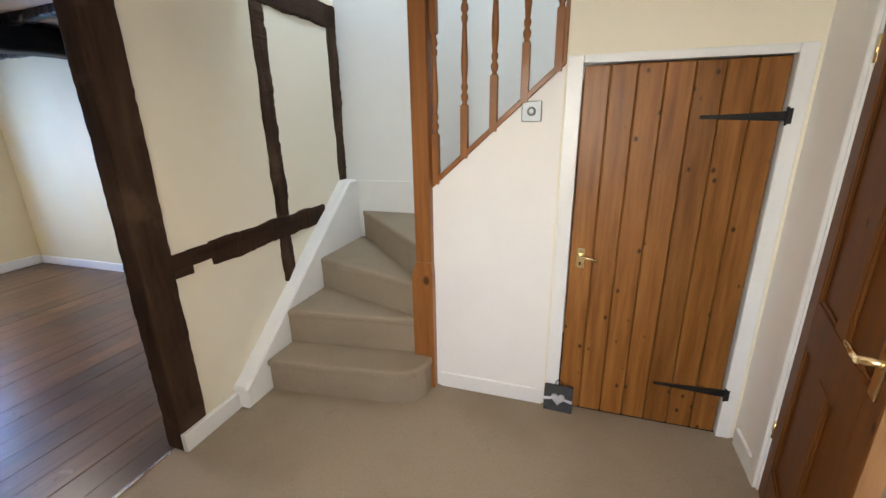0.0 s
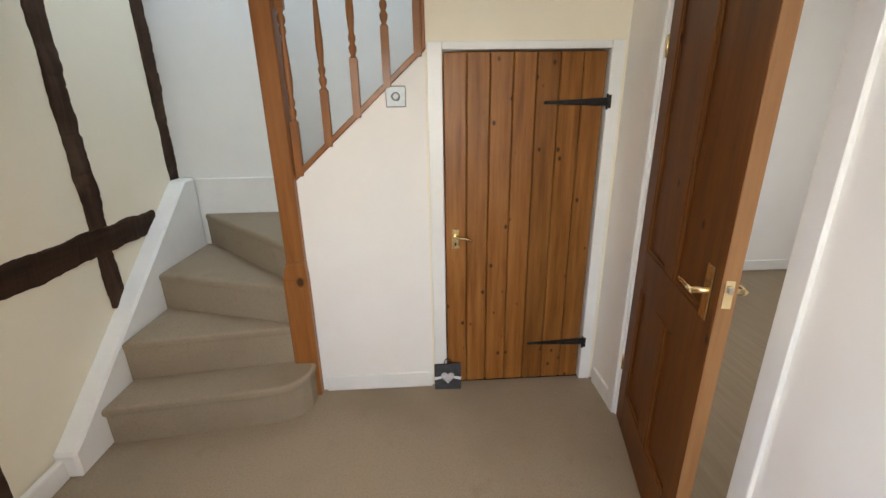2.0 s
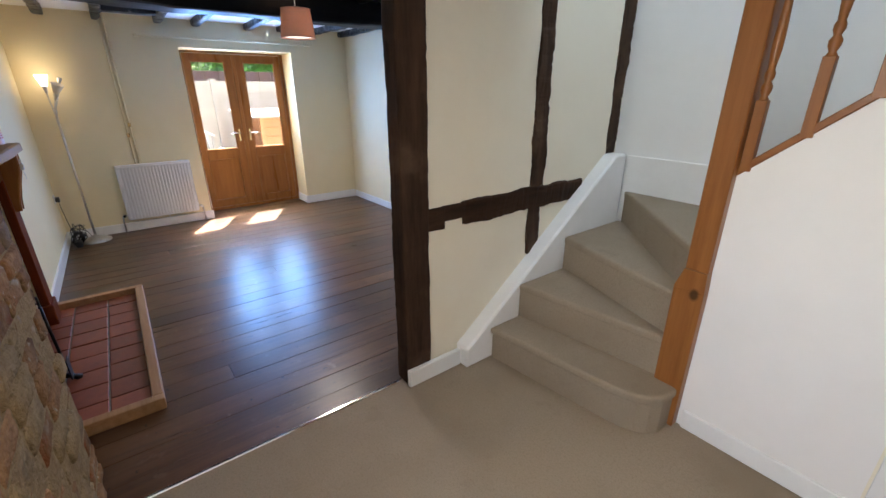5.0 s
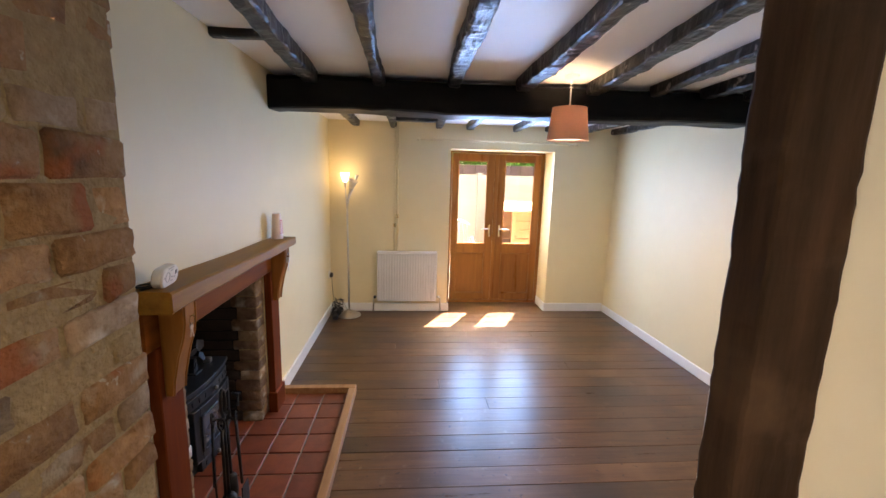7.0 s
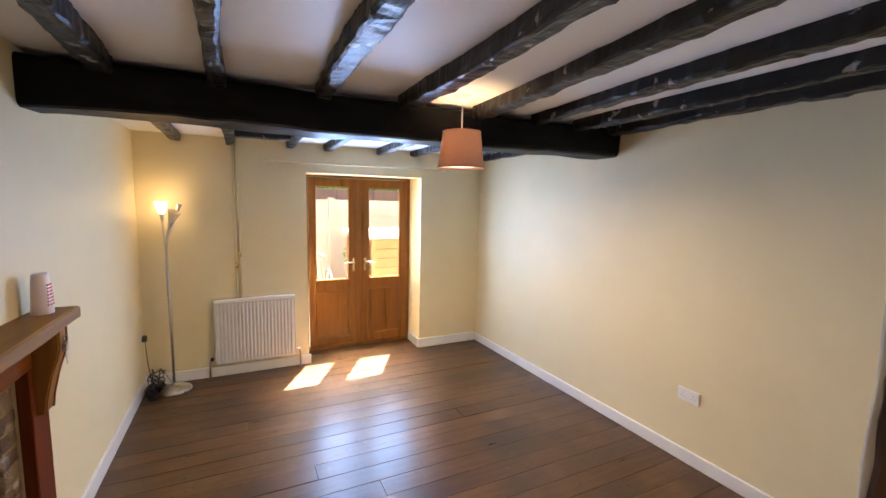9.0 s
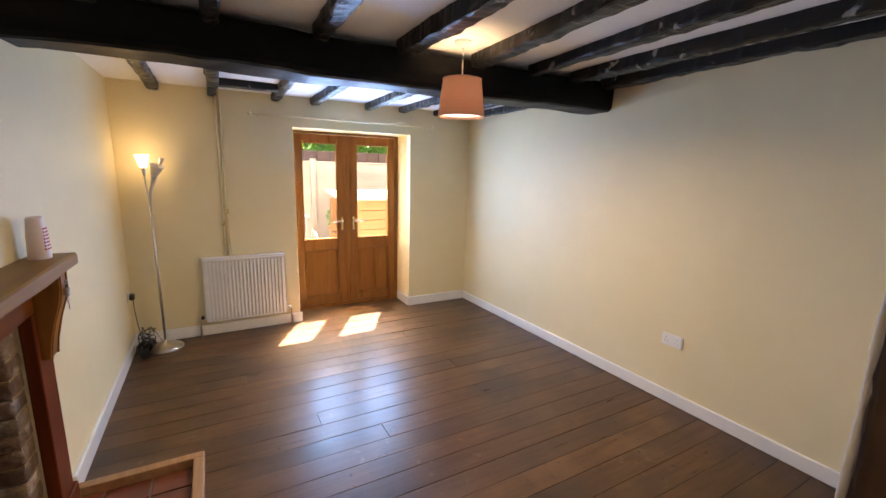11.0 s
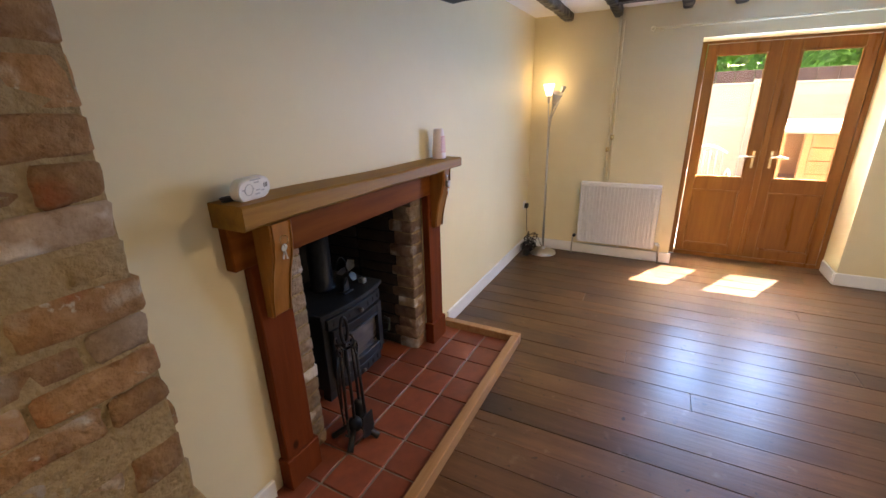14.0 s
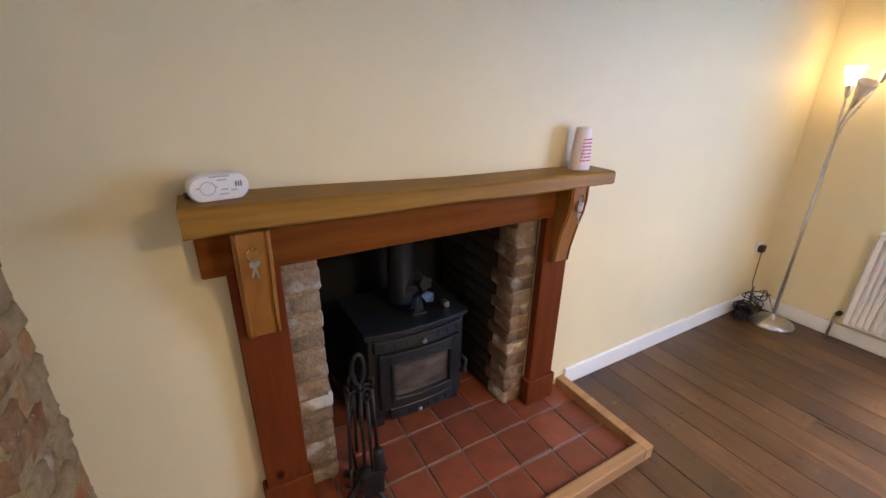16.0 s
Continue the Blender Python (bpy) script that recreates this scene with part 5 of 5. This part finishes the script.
for a, kind in ((0.2, "poker"), (1.77, "shovel"), (3.34, "brush"), (4.91, "tongs")):
    ux, uy = math.cos(a), math.sin(a)
    px, py = cx + 0.049 * ux, cy + 0.049 * uy
    bm = bmesh.new()
    tube(bm, curve_pts(lambda f: (px + 0.014 * math.sin(6.2832 * f) * -uy, py + 0.014 * math.sin(6.2832 * f) * ux, 0.515 - 0.028 * math.cos(6.2832 * f)), 13), 0.0045, 6)
    tube(bm, [(px, py, 0.49), (px + 0.01 * ux, py + 0.01 * uy, 0.17)], 0.007, 8)
    if kind == "shovel":
        prism(bm, [(px - 0.035, 0.17), (px + 0.035, 0.17), (px + 0.04, 0.06), (px, 0.045), (px - 0.04, 0.06)], "y", py + 0.02, py + 0.026, 0.001)
    elif kind == "brush":
        lathe(bm, [(0.012, 0.10), (0.026, 0.085), (0.030, 0.0), (0.026, -0.03)], (px + 0.01 * ux, py + 0.01 * uy, 0.09), 12)
    elif kind == "tongs":
        tube(bm, [(px, py, 0.46), (px + 0.03 * -uy, py + 0.03 * ux, 0.3), (px + 0.012 * -uy, py + 0.012 * ux, 0.07)], 0.005, 6)
    else:
        tube(bm, [(px + 0.01 * ux, py + 0.01 * uy, 0.18), (px + 0.012 * ux, py + 0.012 * uy, 0.07), (px + 0.035 * ux, py + 0.035 * uy, 0.10)], 0.006, 6)
    part(kind, bm, BLACKMETAL, irons)

# ---- things on the mantel ----
alarm = thing("carbon_monoxide_alarm", (-3.075, 0.335, 1.232), "white oval carbon monoxide alarm standing on the mantel", "alarm")
am = Matrix.Translation((-3.075, 0.335, 1.230)) @ Euler((radians(-8), 0, radians(8))).to_matrix().to_4x4()


def rounded(bm, w, h, d, r, n=8):
    pts = []
    for qx, qz, a0 in ((1, 1, 0), (-1, 1, 90), (-1, -1, 180), (1, -1, 270)):
        for i in range(n + 1):
            a = radians(a0 + 90 * i / n)
            pts.append((qx * (w / 2 - r) + r * math.cos(a), h / 2 + qz * (h / 2 - r) + r * math.sin(a)))
    prism(bm, pts, "y", -d / 2, d / 2, 0.005)


bm = bmesh.new()
rounded(bm, 0.140, 0.070, 0.036, 0.033)
bmesh.ops.transform(bm, matrix=am, verts=bm.verts)
case = part("case", bm, PLASTIC, alarm)
bm = bmesh.new()
tube(bm, curve_pts(lambda f: (0.026 + 0.017 * math.cos(6.2832 * f), 0.019, 0.038 + 0.017 * math.sin(6.2832 * f)), 25), 0.0010, 5)
bmesh.ops.transform(bm, matrix=am, verts=bm.verts)
part("test_button", bm, GREYPLASTIC, case, "round test button")
bm = bmesh.new()
for i in range(3):
    box(bm, -0.052 + i * 0.006, -0.049 + i * 0.006, 0.017, 0.0187, 0.036, 0.05)
bmesh.ops.transform(bm, matrix=am, verts=bm.verts)
part("sounder_slots", bm, BLACKPLASTIC, case)
for x0, x1, z in ((-0.025, 0.02, 0.064), (-0.018, 0.004, 0.055), (-0.02, -0.004, 0.030), (-0.04, -0.026, 0.026), (-0.02, 0.0, 0.018), (0.052, 0.044, 0.038), (0.004, 0.009, 0.038)):
    bm = bmesh.new()
    box(bm, min(x0, x1), max(x0, x1), 0.017, 0.0185, z, z + 0.004)
    bmesh.ops.transform(bm, matrix=am, verts=bm.verts)
    part("printed_line", bm, GREYPLASTIC, case, "small grey printed line")

leads = thing("black_cable", (-3.02, 0.30, 1.232), "short coil of black cable on the mantel", "cable")
bm = bmesh.new()
tube(bm, curve_pts(lambda f: (-3.03 + 0.032 * math.cos(9 * f), 0.300 + 0.022 * math.sin(9 * f), 1.2355 + 0.010 * f), 20), 0.004, 6)
part("coil", bm, BLACKPLASTIC, leads)

fresh = thing("plastic_dispenser", (-4.385, 0.315, 1.19), "pinkish white tapered plastic dispenser with red hatching on the mantel", "dispenser")
bm = bmesh.new()
zb = 1.192
lathe(bm, [(0.046, zb), (0.048, zb + 0.01), (0.042, zb + 0.10), (0.035, zb + 0.165), (0.030, zb + 0.172)], (-4.385, 0.315, 0), 20)
for v in bm.verts:
    v.co.y = 0.315 + (v.co.y - 0.315) * 0.75
body = part("body", bm, PINKPLASTIC, fresh)
bm = bmesh.new()
for r in range(7):
    for c in range(4):
        z = zb + 0.045 + r * 0.0135
        rad_ = 0.0485 - 0.0000 - (z - zb) * 0.075 + 0.001
        a = radians(58 + c * 17 + r * 1.5)
        p = Vector((-4.385 + rad_ * math.cos(a), 0.315 + rad_ * 0.75 * math.sin(a), z))
        box(bm, p.x - 0.0042, p.x + 0.0042, p.y - 0.003, p.y + 0.0012, z - 0.003, z + 0.003)
part("hatching", bm, REDMARK, body, "red diagonal hatching")


def key(parent, at, rot):
    m = Matrix.Translation(at) @ Euler((0, radians(rot), 0)).to_matrix().to_4x4()
    bm = bmesh.new()
    lathe(bm, [(0.011, -0.001), (0.011, 0.001)], m=m @ Euler((radians(90), 0, 0)).to_matrix().to_4x4(), seg=14)
    q = [m @ Vector(v) for v in ((-0.003, -0.001, -0.01), (0.003, -0.001, -0.01), (0.003, -0.001, -0.04), (-0.003, -0.001, -0.043))]
    w = [p + Vector((0, 0.002, 0)) for p in q]
    a, b = [bm.verts.new(p) for p in q], [bm.verts.new(p) for p in w]
    bm.faces.new(a)
    bm.faces.new(b[::-1])
    for i in range(4):
        bm.faces.new((a[i], b[i], b[(i + 1) % 4], a[(i + 1) % 4]))
    return part("key", bm, STEEL, parent)


keys = thing("key_ring", (-3.127, 0.385, 1.09), "small keys on a ring hanging from the corbel", "keys")
bm = bmesh.new()
tube(bm, [(-3.127, 0.378, 1.10), (-3.127, 0.395, 1.10), (-3.127, 0.398, 1.108)], 0.0025, 6)
part("hook", bm, BRASS, keys)
bm = bmesh.new()
tube(bm, curve_pts(lambda f: (-3.127 + 0.017 * math.sin(6.2832 * f), 0.392, 1.086 + 0.017 * math.cos(6.2832 * f)), 21), 0.0013, 6)
part("ring", bm, BRASS, keys)
key(keys, (-3.124, 0.390, 1.058), 12)
key(keys, (-3.130, 0.387, 1.060), -18)
lock = thing("padlock", (-4.33, 0.392, 1.07), "small steel padlock and keys hanging from the corbel", "padlock")
boxpart("body", STEEL, lock, -4.350, -4.318, 0.386, 0.402, 1.045, 1.082, bevel=0.004)
bm = bmesh.new()
tube(bm, [(-4.345, 0.394, 1.08), (-4.345, 0.394, 1.10), (-4.340, 0.394, 1.112), (-4.328, 0.394, 1.112), (-4.323, 0.394, 1.10), (-4.323, 0.394, 1.08)], 0.003, 8)
part("shackle", bm, CHROME, lock)
key(lock, (-4.334, 0.394, 1.028), 8)

# ---- garden beyond the french doors ----
setting("ground", [(-60, -6.95, -40, 40, -0.20, -0.08)], PATIO, "pale paved patio and garden ground", "ground")
fence = thing("garden_fence", (-10.4, 2.5, -0.08), "pale timber garden fence of overlapped boards", "fence")
for p in range(-2, 4):
    y0 = 2.62 + 1.86 * (p - 1)
    boxpart("post", FENCE, fence, -10.44, -10.34, y0 - 0.05, y0 + 0.05, -0.08, 1.72, bevel=0.006)
    if p == 3:
        break
    for i in range(11):
        bm = bmesh.new()
        z0 = -0.03 + i * 0.152
        prism(bm, [(-10.405, z0), (-10.388, z0), (-10.398, z0 + 0.165), (-10.405, z0 + 0.165)], "y", y0 + 0.05, y0 + 1.81)
        part("slat", bm, FENCE, fence)
    boxpart("capping", FENCE, fence, -10.43, -10.37, y0 + 0.05, y0 + 1.81, 1.645, 1.675, bevel=0.004)
back = thing("dark_fence", (-12.2, 2.5, -0.08), "dark brown close boarded fence behind the garden", "fence")
for i in range(40):
    y = -3.5 + i * 0.3
    boxpart("board", DARKFENCE, back, -12.23, -12.20, y, y + 0.292, -0.08, 1.93, bevel=0.003)
hedge = thing("hedge", (-13.2, 2.5, -0.08), "sunlit green leafy hedge behind the fences", "hedge")
rng = random.Random(21)
bm = bmesh.new()
for i in range(16):
    y = -3.5 + i * 0.8
    tube(bm, [(-13.2, y, -0.08), (-13.2 + rng.uniform(-0.1, 0.1), y + 0.1, 1.2), (-13.1, y + rng.uniform(-0.3, 0.3), 2.4)], [0.05, 0.035, 0.012], 6)
part("stem", bm, DARKFENCE, hedge)
verts, faces = [], []
for i in range(30000):
    y = rng.uniform(-3.6, 9)
    top = 3.5 + 0.3 * noise.noise((y * 0.9, 0, 3)) + 0.12 * noise.noise((y * 4, 0, 1))
    zc = rng.uniform(1.6, top) if i % 2 else rng.uniform(1.7, 2.6)
    xc = -13.0 + 0.35 * noise.noise((y * 1.4, zc * 1.8, 0)) + rng.uniform(-0.9, 0.12)
    s = rng.uniform(0.05, 0.10)
    u = Vector((rng.gauss(0, 1), rng.gauss(0, 1), rng.gauss(0, 1))).normalized()
    w = u.orthogonal().normalized()
    c = Vector((xc, y, zc)) - Vector(hedge.location)
    b0 = len(verts)
    verts += [c - u * s, c + w * s * 0.45, c + u * s, c - w * s * 0.45]
    faces.append((b0, b0 + 1, b0 + 2, b0 + 3))
me = bpy.data.meshes.new("leaves")
me.from_pydata(verts, [], faces)
me.materials.append(LEAF)
lv = tagged(new("leaves", me), "dense small green leaves", kind="stuff")
lv.parent = hedge

store = thing("garden_store", (-9.2, 3.5, -0.08), "low orange timber garden store with a pale lid", "garden store")
for i in range(7):
    z0 = -0.06 + i * 0.158
    boxpart("board", STOREWOOD, store, -8.83, -8.80, 3.05, 4.7, z0, z0 + 0.15, bevel=0.004)
    boxpart("board", STOREWOOD, store, -9.58, -8.84, 4.67, 4.70, z0, z0 + 0.15, bevel=0.004)
boxpart("back_panel", STOREWOOD, store, -9.6, -9.57, 2.74, 4.7, -0.08, 1.04)
boxpart("post", STOREWOOD, store, -8.87, -8.80, 2.98, 3.05, -0.08, 1.05, bevel=0.004)
boxpart("post", STOREWOOD, store, -8.87, -8.80, 2.74, 2.80, -0.08, 1.05, bevel=0.004)
boxpart("shelf", STOREWOOD, store, -9.57, -8.84, 2.76, 4.66, 0.42, 0.45)
boxpart("floor_panel", STOREWOOD, store, -9.57, -8.84, 2.76, 4.66, 0.0, 0.03)
bm = bmesh.new()
prism(bm, [(-9.68, 1.14), (-8.72, 1.05), (-8.72, 1.085), (-9.68, 1.175)], "y", 2.68, 4.78, 0.004)
part("lid", bm, FENCE, store, "pale felted lid")

chair = thing("garden_chair", (-8.6, 2.0, -0.08), "white painted tubular metal garden chair on the patio", "chair")
for y in (1.78, 2.24):
    bm = bmesh.new()
    tube(bm, [(-8.32, y, -0.08), (-8.34, y, 0.35), (-8.38, y, 0.54), (-8.48, y, 0.60), (-8.66, y, 0.60), (-8.80, y, 0.56), (-8.88, y, 0.3), (-8.92, y, -0.08)], 0.014, 8)
    part("arm_frame", bm, DULLSTEEL, chair)
boxpart("seat", STEEL, chair, -8.82, -8.36, 1.80, 2.22, 0.33, 0.355, bevel=0.008)
for i in range(6):
    y = 1.83 + i * 0.072
    bm = bmesh.new()
    tube(bm, [(-8.80, y, 0.34), (-8.88, y, 0.60), (-8.93, y, 0.80)], 0.008, 6)
    part("back_bar", bm, DULLSTEEL, chair)
bm = bmesh.new()
tube(bm, curve_pts(lambda f: (-8.93, 1.79 + 0.45 * f, 0.78 + 0.09 * math.sin(math.pi * f)), 9), 0.013, 8)
part("back_rail", bm, STEEL, chair)

pot = thing("plant_pot", (-10.1, 3.0, -0.08), "tall terracotta pot with a small green plant", "plant pot")
bm = bmesh.new()
lathe(bm, [(0.12, -0.08), (0.17, 0.40), (0.19, 0.42), (0.19, 0.47), (0.16, 0.47), (0.15, 0.43)], (-10.1, 3.0, 0), 20)
part("pot", bm, TERRACOTTA, pot)
verts, faces = [], []
for i in range(160):
    a, r, h = rng.uniform(0, 6.28), rng.uniform(0, 0.2), rng.uniform(0.44, 0.75)
    c = Vector((r * math.cos(a), r * math.sin(a), h + 0.08))
    u = Vector((rng.gauss(0, 1), rng.gauss(0, 1), rng.gauss(0.5, 1))).normalized()
    w = u.orthogonal().normalized()
    b0 = len(verts)
    verts += [c - u * 0.05, c + w * 0.02, c + u * 0.05, c - w * 0.02]
    faces.append((b0, b0 + 1, b0 + 2, b0 + 3))
me = bpy.data.meshes.new("plant")
me.from_pydata(verts, [], faces)
me.materials.append(LEAF)
pl = tagged(new("plant", me), "small green plant", kind="stuff")
pl.parent = pot

# ---- floorboards ----
BW = 0.1495
rng = random.Random(3)
i = 0
x = -6.83
while x < -2.375:
    x1 = min(x + BW, -2.370)
    cuts = [YS - 0.02] + ([rng.uniform(1.0, 3.0)] if rng.random() < 0.55 else []) + [3.70]
    for ya, yb in zip(cuts, cuts[1:]):
        if x1 < XW:
            ya, yb = max(ya, 1.60), min(yb, 2.88)
            if yb - ya < 0.1:
                continue
        bm = bmesh.new()
        box(bm, x + 0.0009, x1 - 0.0009, ya + 0.001, yb - 0.001, -0.022, 0.0, 0.0016)
        bmesh.ops.subdivide_edges(bm, edges=[e for e in bm.edges if e.calc_length() > 0.6], cuts=8)
        dz = rng.uniform(-0.0014, 0.0006)
        for v in bm.verts:
            v.co.z += dz + (0.0012 * noise.noise((v.co.x * 9, v.co.y * 1.3, i)) - 0.0006 if v.co.z > -0.01 else 0)
        part("floorboard", bm, FLOORWOOD, floor)
    x = x1
    i += 1
